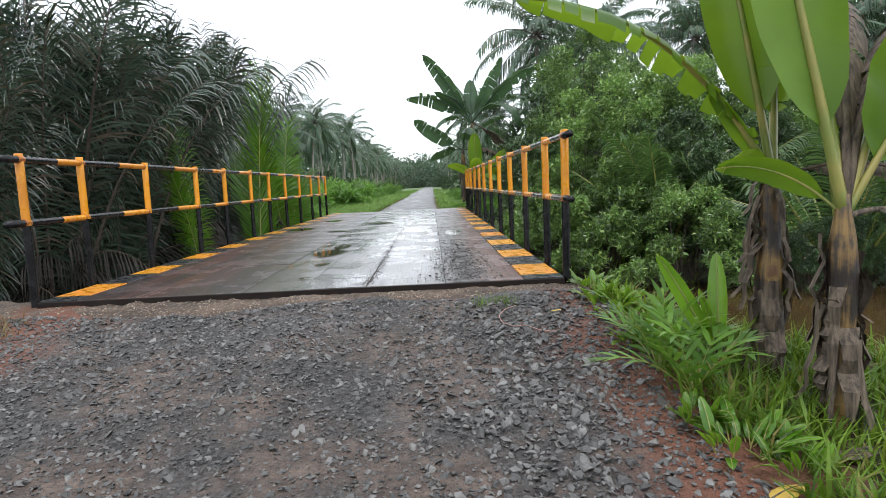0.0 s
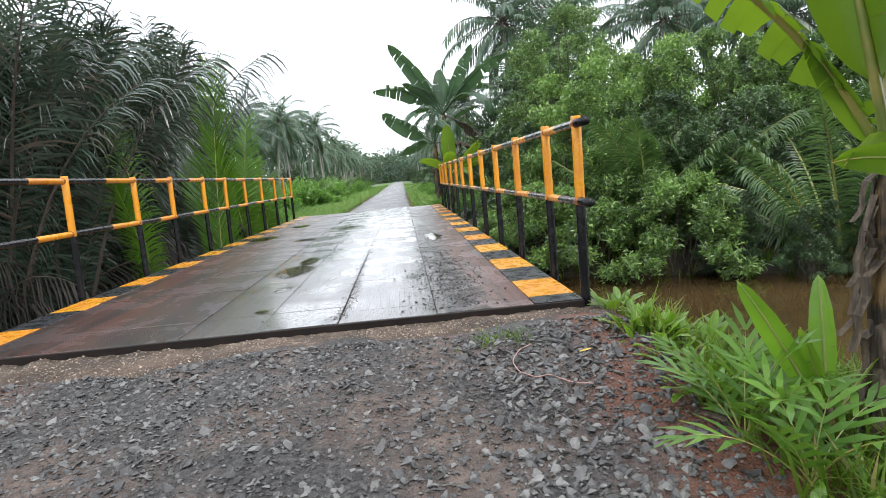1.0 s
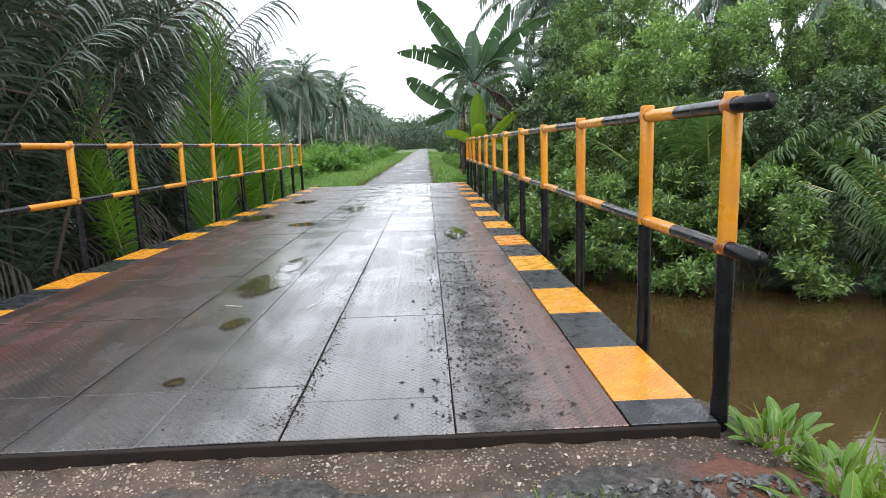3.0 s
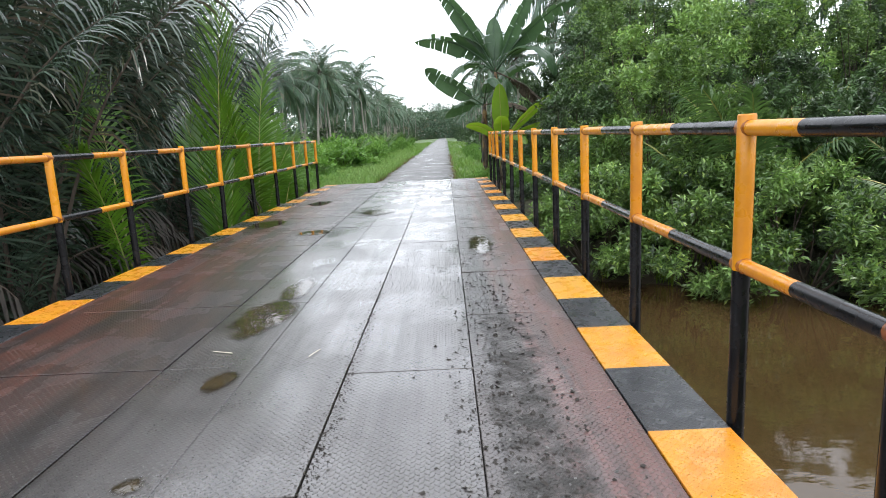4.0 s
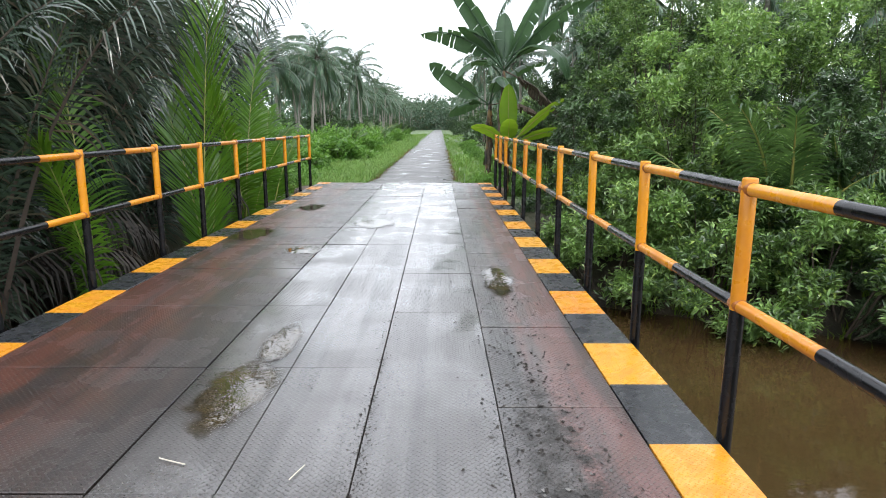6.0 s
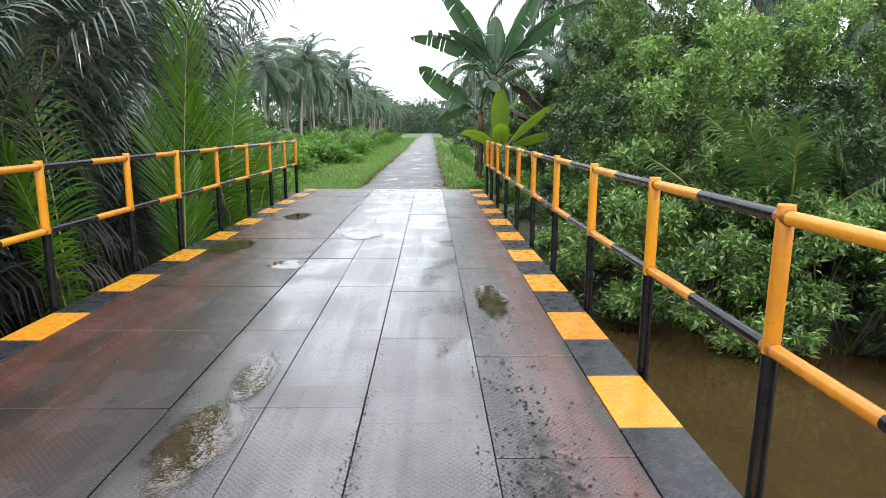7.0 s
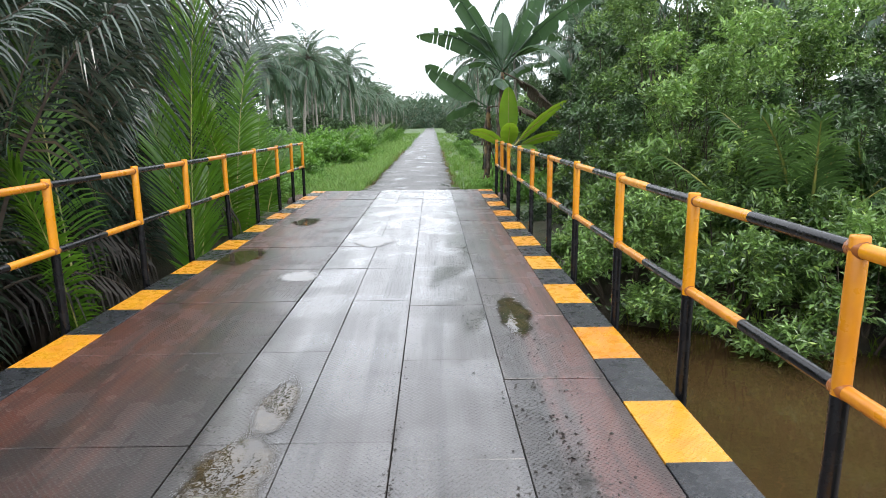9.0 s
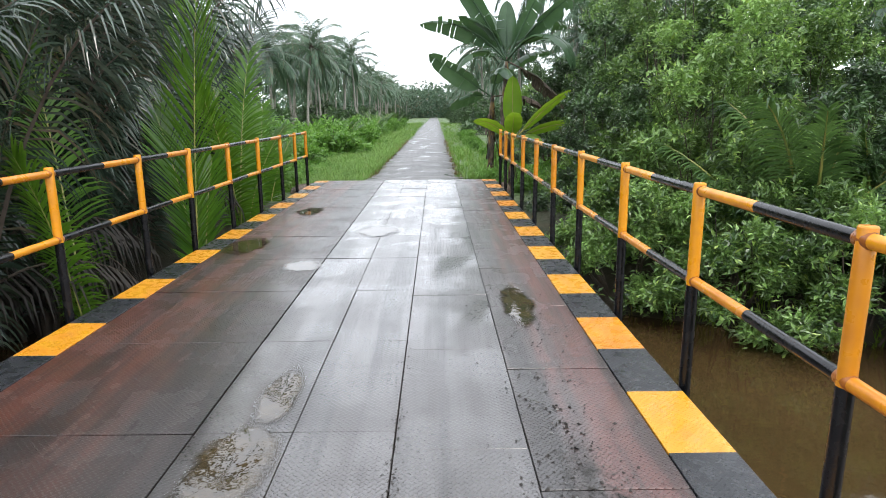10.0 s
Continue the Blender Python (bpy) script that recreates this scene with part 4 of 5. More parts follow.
def palm_row(x, y0, y1, gap, jitter=0.9, low=0.85, high=1.1):
    y = y0
    while y < y1:
        spots_.append((int(rng_.integers(3)) + (3 if y > 80 or abs(x) > 20 else 0), x + rng_.normal(0, jitter), y + rng_.normal(0, 1.0), -0.35, float(rng_.uniform(0, 360)), float(rng_.uniform(low, high))))
        y += gap


palm_row(-12.0, 50, 260, 4.6, 1.0, 0.8, 1.02)
palm_row(-16.5, 46, 200, 5.5, 1.3, 0.85, 1.05)
palm_row(-21.5, 42, 150, 6.5, 1.5)
palm_row(-29.0, 34, 110, 7.0, 1.5)
palm_row(5.0, 66, 260, 6.0)
palm_row(11.0, 58, 160, 8.0, 1.3)
palm_row(-5.0, 310, 400, 12, 2)
palm_row(2.0, 312, 400, 12, 2)
palm_row(-14.0, 280, 420, 10, 2)
palm_row(11.0, 270, 420, 10, 2)
for k_, (x_, y_, s_) in enumerate(((5.9, 40, 1.38), (4.6, 33, 0.62), (5.6, 30, 0.55), (3.6, 44, 0.8), (7.4, 36, 0.9), (9.8, 41, 1.4), (15.4, 40, 1.4), (20.5, 40, 1.4), (26.2, 40, 1.4), (31.5, 40, 1.4), (36, 43, 1.4), (18.0, 33, 1.15), (12.8, 34, 1.15), (24, 33, 1.2), (30, 32, 1.2), (15.4, 31, 1.05), (21.0, 31, 1.1), (27.0, 31, 1.15), (33.5, 34, 1.25))):
    spots_.append((k_ % 3, x_, y_, -0.35, k_ * 77.0, s_))
place_all(coconuts, spots_, "tall coconut palm with grey trunk and feathery crown", "palm", "coconut palms along the road")


def woods(x0, x1, y0, y1, h, n, seed, label):
    """A distant belt of trees: crowns of many coarse leaf clumps with an uneven top."""
    rng = np.random.default_rng(seed)
    trees = max(3, int((x1 - x0) * (y1 - y0) / 55))
    c = np.stack([rng.uniform(x0, x1, trees), rng.uniform(y0, y1, trees), np.zeros(trees)], 1)
    hh = h * rng.uniform(0.55, 1.1, trees)
    k = rng.integers(trees, size=n)
    o = unit(rng.normal(size=(n, 3)))
    p = c[k] + o * np.stack([hh[k] * 0.42, hh[k] * 0.42, hh[k] * 0.5], 1) + np.stack([np.zeros(n), np.zeros(n), hh[k] * 0.48 - 0.4], 1)
    d = unit(o + rng.normal(0, 0.6, (n, 3)) - np.array((0, 0, 0.3)))
    side = unit(np.cross(d, rng.normal(size=(n, 3))))
    ln = rng.uniform(0.5, 1.3, n)
    tagged(new("far_woods", mesh_of("far_woods", *leaf_quads(p, d, side, ln, ln * 0.4, 0.15), COCO)), label, "woods", kind="stuff")


woods(-140, -30, 120, 200, 9, 16000, 71, "distant dark green palm woods beyond the road")
woods(-34, -13, 110, 260, 7, 12000, 72, "distant dark green woods between palm trunks")
woods(9, 120, 90, 190, 9, 16000, 73, "distant dark green woods behind the bank")
woods(-30, 22, 200, 270, 11, 34000, 74, "distant woods closing the end of the road")

# ---- shrubs of the far bank ----
def shrub(seed, lobes, twigs, mat, ln=0.1, wd=0.38, per=12, name="shrub"):
    rng = np.random.default_rng(seed)
    leaves, wood = shrub_mesh(rng, lobes, twigs, per, ln, wd)
    ob = empty(name)
    part("trunk", wood.mesh("trunk", TWIG), ob)
    part("crown", leaves.mesh("crown", mat), ob)
    return ob


def lobes_for(seed, n, spread, h, r):
    g = np.random.default_rng(seed)
    out = []
    for i in range(n):
        q = (i + 0.5) / n
        a, w = 2.4 * i + g.normal(0, 0.3), spread * (1.15 - 0.55 * q) * g.uniform(0.5, 1.1)
        out.append((math.cos(a) * w, math.sin(a) * w, h * (0.06 + 0.94 * q ** 1.25), r * g.uniform(0.65, 1.15), r * g.uniform(0.6, 1.0)))
    return out


shrubs = [shrub(300, lobes_for(1, 26, 1.35, 3.7, 0.46), 1350, SHRUB_A, 0.108, 0.42, 13), shrub(301, lobes_for(2, 24, 1.25, 3.1, 0.44), 1250, SHRUB_B_SHADE, 0.11, 0.42, 12),
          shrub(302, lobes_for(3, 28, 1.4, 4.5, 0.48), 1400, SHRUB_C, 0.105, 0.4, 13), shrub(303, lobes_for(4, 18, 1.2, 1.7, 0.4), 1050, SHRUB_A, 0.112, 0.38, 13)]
spots_ = []
rng_ = np.random.default_rng(44)
# Kind 1 low and behind: darker leaf colour in place of understory shade.
for i_, (k_, x_, y_, z_, s_) in enumerate((
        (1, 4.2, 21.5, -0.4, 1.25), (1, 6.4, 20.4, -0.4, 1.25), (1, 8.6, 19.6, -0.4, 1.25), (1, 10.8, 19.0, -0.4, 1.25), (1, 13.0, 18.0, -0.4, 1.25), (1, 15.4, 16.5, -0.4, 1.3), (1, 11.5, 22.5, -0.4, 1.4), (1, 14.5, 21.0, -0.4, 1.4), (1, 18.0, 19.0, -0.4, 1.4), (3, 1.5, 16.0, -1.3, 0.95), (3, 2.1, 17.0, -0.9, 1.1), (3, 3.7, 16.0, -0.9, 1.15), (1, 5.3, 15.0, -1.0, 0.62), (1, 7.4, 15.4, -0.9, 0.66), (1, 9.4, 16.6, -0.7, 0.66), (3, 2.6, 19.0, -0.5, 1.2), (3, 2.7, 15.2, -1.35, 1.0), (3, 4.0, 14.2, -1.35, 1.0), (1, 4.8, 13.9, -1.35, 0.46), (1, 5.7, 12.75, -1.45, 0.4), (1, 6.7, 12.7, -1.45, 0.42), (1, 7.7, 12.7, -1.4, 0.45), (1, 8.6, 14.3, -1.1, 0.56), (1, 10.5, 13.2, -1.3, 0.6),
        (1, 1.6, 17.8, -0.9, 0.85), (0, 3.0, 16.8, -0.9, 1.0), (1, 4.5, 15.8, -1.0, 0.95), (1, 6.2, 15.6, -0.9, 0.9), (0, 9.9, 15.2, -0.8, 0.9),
        (2, 3.3, 18.8, -0.5, 1.12), (0, 5.4, 18.3, -0.5, 1.05), (2, 7.2, 17.6, -0.5, 0.9), (0, 8.8, 18.0, -0.5, 0.95), (2, 10.6, 17.4, -0.5, 0.85), (0, 12.5, 16.6, -0.5, 1.0),
        (2, 5.0, 21.5, -0.4, 1.05), (2, 7.4, 21.0, -0.4, 1.0), (0, 9.6, 21.0, -0.4, 1.1), (2, 12.0, 20.0, -0.4, 1.0), (2, 14.2, 18.5, -0.4, 1.0), (1, 2.6, 20.6, -0.5, 0.9), (2, 4.0, 24.5, -0.4, 1.0), (0, 6.5, 25.0, -0.4, 1.1),
        (2, 16.5, 17.0, -0.4, 1.1), (1, 3.4, 22.8, -0.4, 1.3), (1, 2.2, 24.6, -0.4, 1.0), (2, 4.6, 27.0, -0.4, 1.2), (1, 5.8, 29.0, -0.4, 1.6), (1, 8.5, 27.0, -0.4, 1.5), (0, 13.5, 14.0, -0.9, 1.1), (1, 11.8, 12.5, -1.2, 1.0), (0, 2.6, 27.5, -0.4, 0.8), (1, 3.2, 32.0, -0.4, 0.8), (0, 3.2, 37.0, -0.4, 0.8), (1, 3.4, 44.0, -0.4, 0.9))):
    spots_.append((k_, x_, y_, z_, float(rng_.uniform(0, 360)), s_))
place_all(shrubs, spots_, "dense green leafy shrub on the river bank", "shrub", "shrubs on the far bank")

under = [shrub(320, lobes_for(21, 9, 1.5, 1.6, 0.8), 200, SHRUB_B_SHADE, 0.36, 0.42, 6, "undergrowth_bush"), shrub(321, lobes_for(22, 9, 1.6, 2.2, 0.8), 200, SHRUB_B_SHADE, 0.36, 0.42, 6, "undergrowth_bush")]
spots_ = []
for row_, (x_, y0_, gap_, n_row) in enumerate(((-12.5, 36, 6.5, 26), (-19.0, 36, 7.0, 18), (-27, 36, 8.0, 12), (-37, 38, 8.0, 10), (4.2, 52, 7.0, 24), (9.0, 54, 9.0, 10), (-5.5, 210, 14.0, 14), (2.2, 210, 14.0, 14))):
    for k_ in range(n_row):
        spots_.append(((k_ + row_) % 2, x_ + rng_.normal(0, 0.8), y0_ + gap_ * k_ + rng_.normal(0, 1), -0.4, float(rng_.uniform(0, 360)), float(rng_.uniform(0.8, 1.25))))
place_all(under, spots_, "dark green undergrowth bush below the coconut palms", "bush", "undergrowth below the palms")

hedges = [shrub(310, lobes_for(11, 6, 0.6, 0.45, 0.5), 300, HEDGE, 0.12, 0.48, 9, "hedge_bush"), shrub(311, lobes_for(12, 6, 0.7, 0.6, 0.5), 300, HEDGE, 0.115, 0.48, 9, "hedge_bush")]
spots_ = []
for i_ in range(44):
    y_ = 21.5 + i_ * 1.25 + (i_ ** 1.6) * 0.03
    spots_.append((i_ % 2, -6.0 - 0.012 * y_ + rng_.normal(0, 0.5) - (0.9 if i_ % 3 == 0 else 0), y_, -0.35, float(rng_.uniform(0, 360)), float(rng_.uniform(1.2, 1.75))))
for x_, y_, q_ in ((-4.9, 21.6, 0.75), (-5.3, 22.6, 0.9), (-4.7, 23.4, 0.6), (-5.5, 24.4, 0.9), (-4.6, 25.6, 0.55), (-5.2, 27.0, 0.7), (0.75, 21.8, 0.7), (0.5, 23.8, 0.6), (1.3, 22.4, 0.9), (0.9, 25.2, 0.75), (0.3, 27.2, 0.5), (0.05, 22.1, 0.5), (0.2, 22.5, 0.75), (-0.1, 24.4, 0.45), (0.0, 23.0, 0.6), (0.6, 20.95, 0.55)):
    spots_.append((int(y_ * 10) % 2, x_, y_, -0.4, x_ * 90.0, q_))
for i_ in range(10):
    spots_.append((i_ % 2, 0.7 + rng_.normal(0, 0.25), 26 + i_ * 3.4, -0.4, float(rng_.uniform(0, 360)), float(rng_.uniform(0.55, 0.8))))
place_all(hedges, spots_, "low bright green leafy bush on the road verge", "bush", "bushes along the road")


# ---- banana plants ----
def banana(seed, height, girth, leaves, mat, dry=4):
    """leaves: rows of (turn, rise, length, width, bend, tears) in degrees and metres."""
    rng = np.random.default_rng(seed)
    ob = empty("banana_plant")
    zs = np.linspace(-0.15, height, 16)
    wob = np.stack([rng.normal(0, girth * 0.06, 16), rng.normal(0, girth * 0.06, 16), zs], 1)
    r = girth * (1.15 - 0.55 * (zs + 0.15) / (height + 0.15)) * (1 + rng.normal(0, 0.11, 16))
    r[-3:] *= (0.92, 0.75, 0.5)
    part("stem", mesh_of("stem", *tube(wob, r, 14), BANANA_STEM, smooth=True), ob, "brown peeling stem")
    for i in range(dry * 3):
        a, z0 = rng.uniform(0, 6.28), height * rng.uniform(0.3, 0.92)
        ln, w = rng.uniform(0.15, 0.5) * min(height, 1.4), girth * rng.uniform(0.2, 0.75)
        b = Buf()
        flare = rng.uniform(0.15, 1.3)
        pts, side = [], np.array((-math.sin(a), math.cos(a), 0))
        for q in np.linspace(0, 1, 7):
            rr = girth * (0.85 + flare * q) + rng.normal(0, 0.014)
            c = np.array((math.cos(a) * rr, math.sin(a) * rr, max(0.02, z0 - ln * q)))
            ww = w * (1 - 0.5 * q) * rng.uniform(0.7, 1.2)
            pts += [c - side * ww, c + np.array((math.cos(a), math.sin(a), 0)) * 0.015, c + side * ww]
        b.add(pts, [(3 * k + j, 3 * k + j + 1, 3 * k + j + 4, 3 * k + j + 3) for k in range(6) for j in range(2)])
        part("dry_sheath", b.mesh("dry_sheath", DRY), ob, "dry grey-brown sheath")
    for turn, rise, ln, w, bend, tears, roll, *dead in leaves:
        b = banana_leaf(rng, wob[-1] - np.array((0, 0, 0.1)), radians(turn), radians(rise), ln, w, radians(bend), tears, roll=radians(roll))
        if dead:
            part("leaf", b.mesh("dead_leaf", [DRY, DRY], True), ob, "withered brown leaf")
        else:
            part("leaf", b.mesh("leaf", [mat, BANANA_FAR if mat is BANANA_FAR else STALK], True), ob)
    return ob


def stand(ob, m, label, category="banana plant", group="banana plants"):
    ob.matrix_basis = m
    return tagged(ob, label, category, group)


stand(banana(400, 1.15, 0.075, ((182, 60, 1.7, 0.3, 62, 1.6, 4), (186, 58, 0.62, 0.12, 10, 0.6, 50), (172, 80, 1.7, 0.36, 4, 0.12, 70), (60, 80, 1.7, 0.4, 40, 0.1, 30), (215, 30, 0.5, 0.14, 60, 0.0, 60), (330, 20, 0.9, 0.2, 95, 0.6, 20, 1)), BANANA_LEAF, 6),
      pose(0.73, 5.1, -0.35), "banana plant with brown peeling stem and broad green leaves")
stand(banana(401, 1.1, 0.08, ((186, 76, 2.0, 0.4, 3, 0.1, 78), (350, 64, 1.35, 0.56, 10, 0.06, -78), (150, 48, 0.6, 0.14, 60, 0.0, 60), (20, 70, 1.8, 0.42, 60, 0.3, 0), (100, 80, 1.8, 0.4, 30, 0.1, 0), (60, 84, 1.9, 0.34, 110, 0.8, 30, 1), (30, 80, 1.8, 0.3, 110, 0.9, 0, 1), (20, 10, 1.0, 0.2, 90, 0.7, 0, 1)), BANANA_LEAF, 7),
      pose(0.78, 4.6, -0.47), "banana plant with brown peeling stem and broad green leaves")
stand(banana(402, 0.2, 0.03, ((168, 66, 0.66, 0.1, 10, 0.0, 60), (80, 87, 0.58, 0.1, 6, 0.0, 0), (10, 46, 0.6, 0.085, 14, 0.0, -50), (190, 80, 0.42, 0.09, 15, 0, 0)), BROAD, 0),
      pose(0.44, 5.05, -0.34), "young banana sucker with upright light green leaves")
stand(banana(403, 3.15, 0.11, ((184, 62, 2.75, 0.5, 16, 0.35, 62), (186, 46, 2.45, 0.52, 62, 0.6, 50), (178, 66, 1.7, 0.5, 62, 0.5, 50), (0, 66, 2.4, 0.5, 8, 0.3, -60), (90, 87, 1.45, 0.5, 5, 0.05, 0), (355, 52, 3.0, 0.5, 34, 0.5, -40),
                              (322, 48, 2.5, 0.75, 150, 0.1, 0), (350, -25, 1.9, 0.5, 35, 0.8, -30, 1), (200, 30, 1.6, 0.5, 105, 0.4, 10), (30, 60, 2.4, 0.55, 90, 0.5, -20), (120, 70, 2.4, 0.55, 60, 0.4, 20)), BANANA_FAR, 5),
      pose(0.42, 22.8, -0.35), "tall banana plant with torn dark leaves at the road")
stand(banana(405, 2.3, 0.11, ((183, 34, 1.95, 0.6, 2, 0.2, 62), (200, 10, 1.3, 0.5, 60, 0.4, 40), (20, 65, 2.2, 0.55, 80, 0.5, -20), (280, 60, 1.9, 0.5, 120, 0.4, 0), (350, 10, 1.5, 0.45, 60, 0.7, -20, 1)), BANANA_FAR, 4),
      pose(0.1, 23.3, -0.35), "tall banana plant with torn dark leaves at the road")
stand(banana(404, 1.3, 0.06, ((262, 86, 1.45, 0.42, 6, 0.0, 0), (185, 52, 1.05, 0.34, 60, 0.0, 40), (2, 48, 1.75, 0.32, 18, 0.0, -45), (355, 30, 1.6, 0.3, 40, 0.0, -45), (268, 70, 0.9, 0.4, 50, 0.0, 0), (300, 30, 1.1, 0.36, 80, 0.0, 10)), BANANA_LEAF, 3),
      pose(0.36, 20.95, -0.4), "young banana plant with fresh light green leaves")


# ---- low plants of the near bank ----
def broad_plant(seed, count, ln, mat, name="broadleaf_plant", wide=0.3, width=0.26):
    rng = np.random.default_rng(seed)
    ob = empty(name)
    for i in range(count):
        az, el = rng.uniform(0, 6.28), radians(rng.uniform(35, 85))
        r0 = wide * rng.uniform(0, 1) ** 0.5
        l = ln * rng.uniform(0.6, 1.15)
        b = banana_leaf(rng, (math.cos(az) * r0, math.sin(az) * r0, -0.02), az + rng.normal(0, 0.6), el, l, l * width, rng.uniform(0.4, 1.3), 0.0, 0.3, 0.3)
        part("leaf", b.mesh("leaf", [mat, STALK], True), ob)
    return ob


broads = [broad_plant(500, 26, 0.3, BROAD, wide=0.17, width=0.24), broad_plant(501, 22, 0.26, BROAD, wide=0.14, width=0.26)]
spots_ = []
for i_, (x_, y_, s_) in enumerate(((0.16, 6.55, 0.6), (0.24, 6.35, 0.55), (0.1, 6.2, 0.5), (0.3, 6.15, 0.62), (0.14, 6.0, 0.65), (0.36, 5.9, 0.8), (0.18, 5.75, 0.6), (0.32, 5.6, 0.7), (0.12, 5.45, 0.55), (0.1, 4.55, 0.6), (0.2, 4.3, 0.7), (0.34, 4.2, 0.65))):
    spots_.append((i_ % 2, x_, y_, float(land(x_, y_)), i_ * 67.0, s_))
place_all(broads, spots_, "clump of glossy light green broad leaves on the bank", "plant", "low plants on the near bank")


def seedling(seed, n, ln):
    rng = np.random.default_rng(seed)
    ob = empty("palm_seedling")
    for i in range(n):
        b = frond(rng, (0, 0, 0), 2.4 * i + rng.normal(0, 0.2), radians(rng.uniform(50, 82)), ln * rng.uniform(0.7, 1.1), rng.uniform(0.6, 1.2), 6, 0.42 * ln, 0.045, 0.2, 0.3, 0.006, 0.15, 50, 0, 0.2)
        part("frond", b.mesh("frond", [SEEDLING, STALK]), ob)
    return ob


seeds = [seedling(520, 9, 0.75), seedling(521, 7, 0.6)]
place_all(seeds, [(0, 0.14, 5.1, -0.3, 0, 0.66), (1, 0.2, 4.8, -0.33, 70, 0.75), (1, 0.5, 6.0, -0.55, 20, 0.8), (0, 0.22, 5.35, -0.32, 200, 0.5)],
          "palm seedling with a few feathered green fronds", "plant", "low plants on the near bank")


def blades(name, label, xy, ln, lean, mat, seed, lw=0.006):
    rng = np.random.default_rng(seed)
    n = len(xy)
    z = land(xy[:, 0], xy[:, 1])
    p = np.stack([xy[:, 0], xy[:, 1], z - 0.02], 1)
    a = rng.uniform(0, 6.28, n)
    h = np.stack([np.cos(a), np.sin(a), np.zeros(n)], 1)
    L = ln * rng.uniform(0.45, 1.2, n)
    tilt_ = rng.uniform(0.1, lean, n)
    up = np.array((0, 0, 1.0))
    d1 = unit(up + h * tilt_[:, None] * 0.6)
    d2 = unit(up * 0.7 + h * tilt_[:, None] * 1.8)
    w = np.stack([-np.sin(a), np.cos(a), np.zeros(n)], 1) * (lw * rng.uniform(0.6, 1.4, n))[:, None]
    p1 = p + d1 * (L * 0.5)[:, None]
    p2 = p1 + d2 * (L * 0.5)[:, None]
    v = np.stack([p - w, p + w, p1 + w * 0.8, p1 - w * 0.8, p2], 1).reshape(-1, 3)
    k = np.arange(n) * 5
    tagged(new(name, mesh_of(name, v, np.stack([k, k + 1, k + 2, k + 3], 1).tolist() + np.stack([k + 3, k + 2, k + 4], 1).tolist(), mat)), label, "grass", kind="stuff")


rng_ = np.random.default_rng(60)


def tufts(n, x0, x1, y0, y1, clump, keep=None):
    c = np.stack([rng_.uniform(x0, x1, n), rng_.uniform(y0, y1, n)], 1)
    if keep:
        c = c[[keep(*p) for p in c]]
        n = len(c)
    xy = np.repeat(c, clump, 0) + rng_.normal(0, 0.045, (n * clump, 2))
    return xy


blades("grass", "green grass tufts covering the near river bank", tufts(1100, 0.05, 3.2, 2.2, 6.7, 15, lambda x, y: x > 0.17 + 0.2 * noise.noise((1.3 * y, 4.0, 0)) and math.hypot((x - 0.9) / 1.8, (y - 4.7) / 2.1) < 0.85 + 0.5 * noise.noise((1.2 * x, 1.2 * y, 3.0))), 0.25, 1.4, GRASS, 61, 0.0075)
blades("grass", "green grass tufts on the soil edge of the approach", tufts(70, -5.2, -3.9, 5.7, 6.25, 14), 0.12, 1.5, STRAW_GRASS, 62, 0.004)
blades("grass", "small grass patch on the concrete edge", tufts(9, -0.75, -0.45, 6.12, 6.24, 18), 0.09, 1.4, GRASS, 63, 0.003)
blades("grass", "tall light green grass on the road verge", np.concatenate([tufts(3000, -5.4, -3.1, 20.9, 34, 10), tufts(1800, -5.6, -3.1, 34, 62, 9), tufts(900, -7.5, -3.2, 62, 110, 9)]), 0.3, 0.8, VERGE, 64, 0.009)
blades("grass", "dry brown grass fringe along the asphalt edge", np.concatenate([tufts(420, -3.3, -3.02, 20.9, 45, 8), tufts(200, -0.86, -0.68, 20.9, 45, 7)]), 0.16, 1.2, STRAW_GRASS, 68, 0.007)
blades("grass", "green grass on the narrow road verge", np.concatenate([tufts(450, -0.75, 1.4, 20.9, 34, 9), tufts(500, -0.75, 1.4, 34, 62, 9), tufts(400, -0.75, 2.5, 62, 110, 9)]), 0.3, 0.8, VERGE, 65, 0.009)
blades("grass", "grass and weeds at the water edge of the far bank", tufts(260, 1.0, 9.5, 13.2, 15.6, 12), 0.35, 1.0, GRASS, 66, 0.01)


# ---- small loose things ----
n_ = Nodes("faded_pink_cord")
CORD = n_.set(color=n_.mix(n_.noise(30, 3), (0.26, 0.13, 0.11), (0.4, 0.27, 0.23)), rough=0.7)
n_ = Nodes("pale_straw")
STRAW = n_.set(color=n_.mix(n_.noise(30, 3), (0.4, 0.36, 0.28), (0.6, 0.56, 0.48)), rough=0.6)


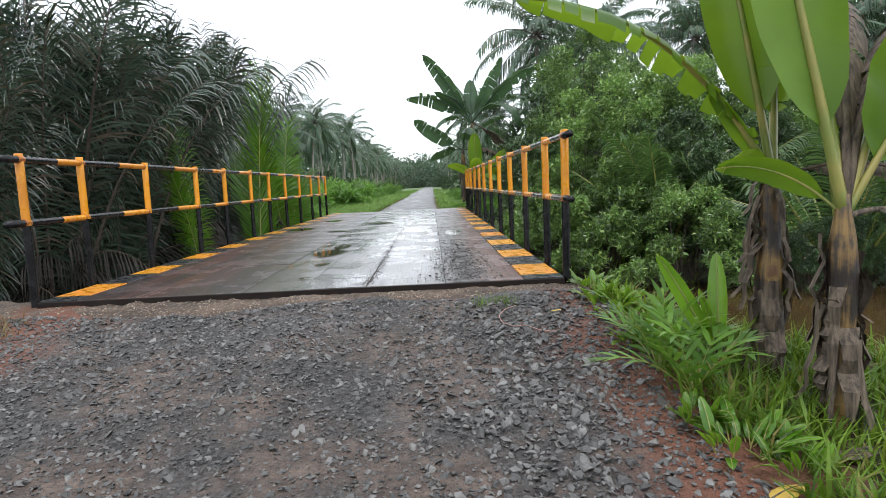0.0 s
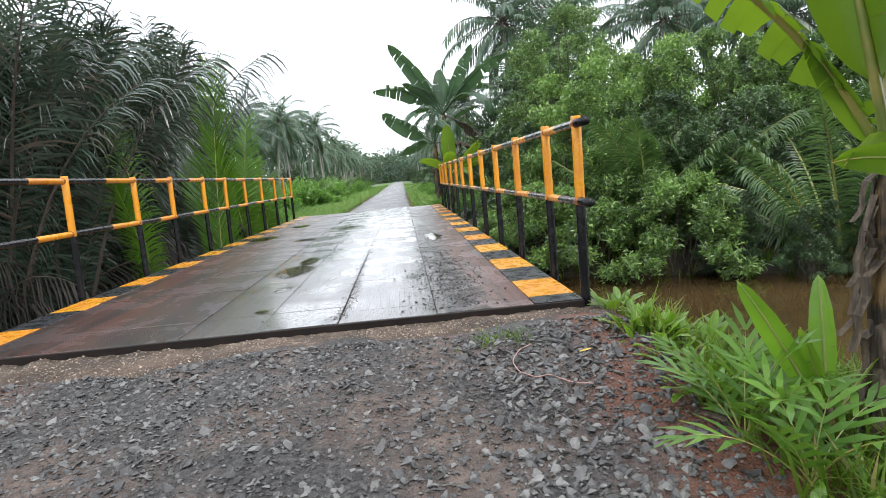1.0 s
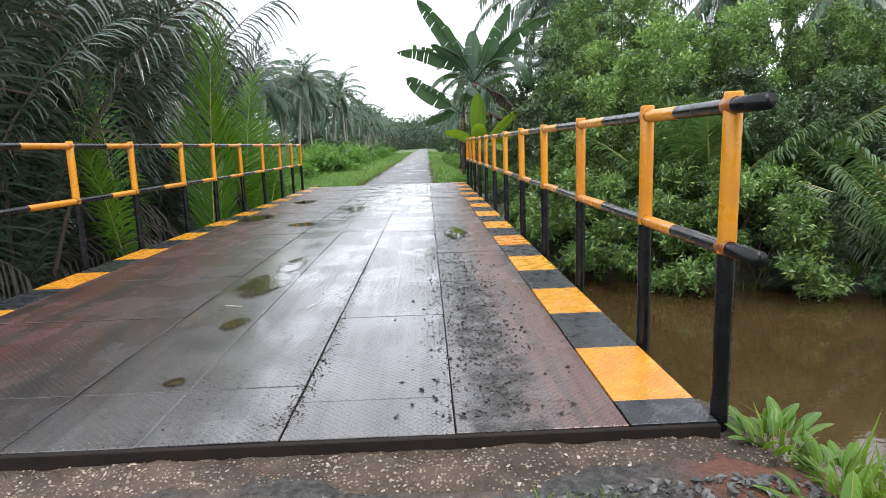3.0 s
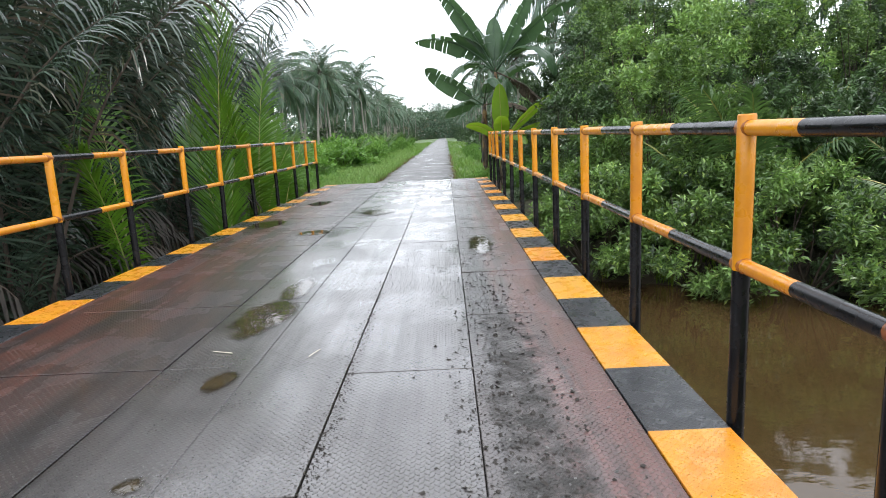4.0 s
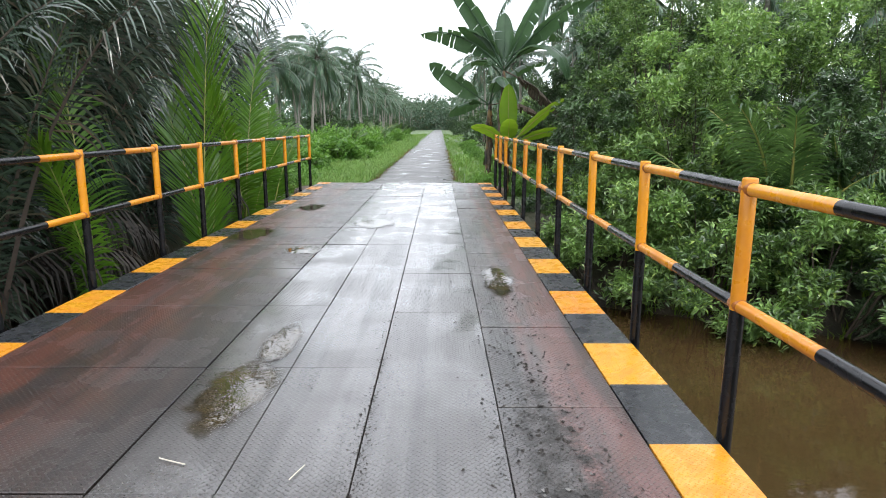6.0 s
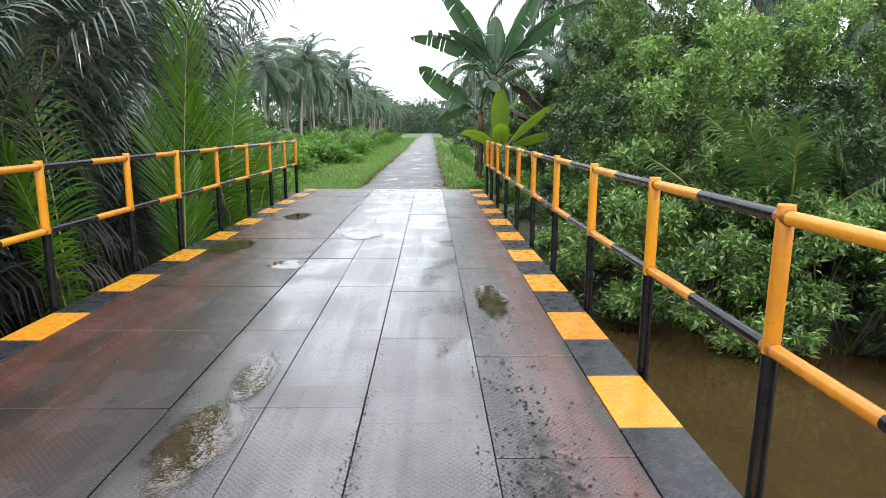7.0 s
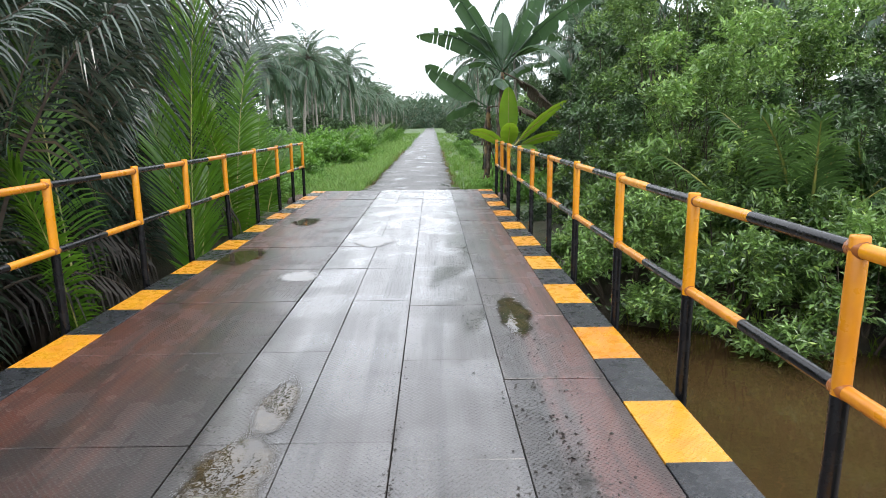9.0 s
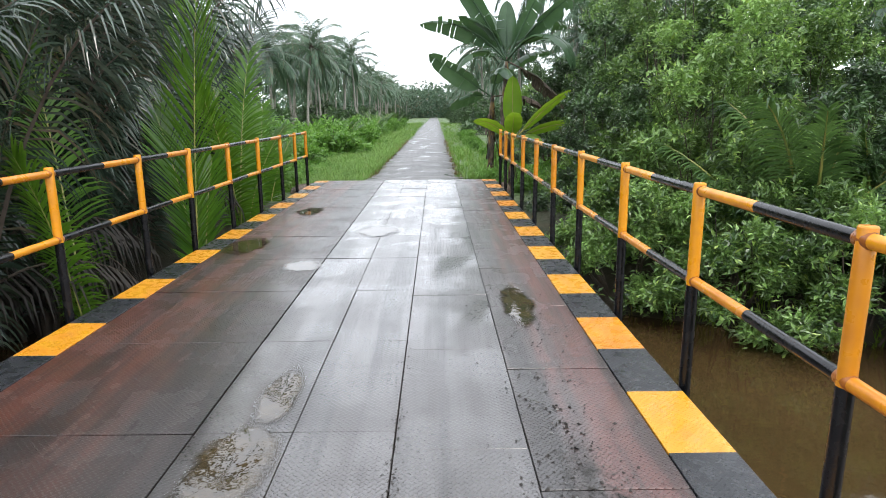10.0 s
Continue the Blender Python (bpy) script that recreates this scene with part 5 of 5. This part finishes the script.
def thread(name, xy, radius, mat, label, category, lift=0.006, deck_level=False):
    xy = np.asarray(xy, float)
    t = np.linspace(0, len(xy) - 1, 8 * len(xy))
    x, y = np.interp(t, np.arange(len(xy)), xy[:, 0]), np.interp(t, np.arange(len(xy)), xy[:, 1])
    k = np.ones(5) / 5
    x, y = (np.convolve(np.pad(c, 2, mode="edge"), k, "valid") for c in (x, y))
    z = np.full(len(x), 0.004) if deck_level else rough_land(x, y) + lift
    tagged(new(name, mesh_of(name, *tube(np.stack([x, y, z], 1), np.full(len(x), radius), 6), mat, smooth=True)), label, category)


thread("cord", ((-0.48, 6.05), (-0.56, 6.0), (-0.62, 5.88), (-0.61, 5.76), (-0.54, 5.68), (-0.48, 5.7), (-0.4, 5.6), (-0.3, 5.56)), 0.003, CORD, "faded pink cord lying on the soil shoulder", "cord", 0.02)
thread("straw", ((-2.35, 8.53), (-2.29, 8.505), (-2.22, 8.48)), 0.003, STRAW, "pale dry straw on the wet steel deck", "straw", deck_level=True)
thread("straw", ((-1.79, 8.37), (-1.77, 8.43), (-1.75, 8.48)), 0.0025, STRAW, "pale dry straw on the wet steel deck", "straw", deck_level=True)


def fallen_leaf(x, y, turn, ln, mat, seed):
    rng = np.random.default_rng(seed)
    b = banana_leaf(rng, (0, 0, 0.012), 0.0, 0.12, ln, ln * 0.35, 0.4, 0.0, 0.12, 0.5)
    ob = new("fallen_leaf", b.mesh("fallen_leaf", [mat, DRY], True))
    ob.matrix_basis = pose(x, y, float(rough_land(np.array([x]), np.array([y]))[0]) + 0.01, 0, 0, turn)
    tagged(ob, "dry fallen leaf lying on the bank", "leaf", "fallen leaves")


n_ = Nodes("yellowed_leaf")
YELLOWED = n_.set(color=n_.mix(n_.noise(20, 3), (0.35, 0.2, 0.03), (0.45, 0.33, 0.06)), rough=0.5)
for i_, (x_, y_, a_, l_) in enumerate(((0.1, 3.95, 30, 0.22), (0.25, 3.85, 150, 0.26), (0.4, 4.0, 260, 0.3), (-0.05, 6.1, 80, 0.1), (-0.2, 5.9, 200, 0.09), (0.05, 5.3, 300, 0.14), (-4.3, 6.0, 40, 0.12), (0.5, 4.25, 20, 0.3))):
    fallen_leaf(x_, y_, a_, l_, YELLOWED if i_ % 2 == 0 else DRY, 700 + i_)
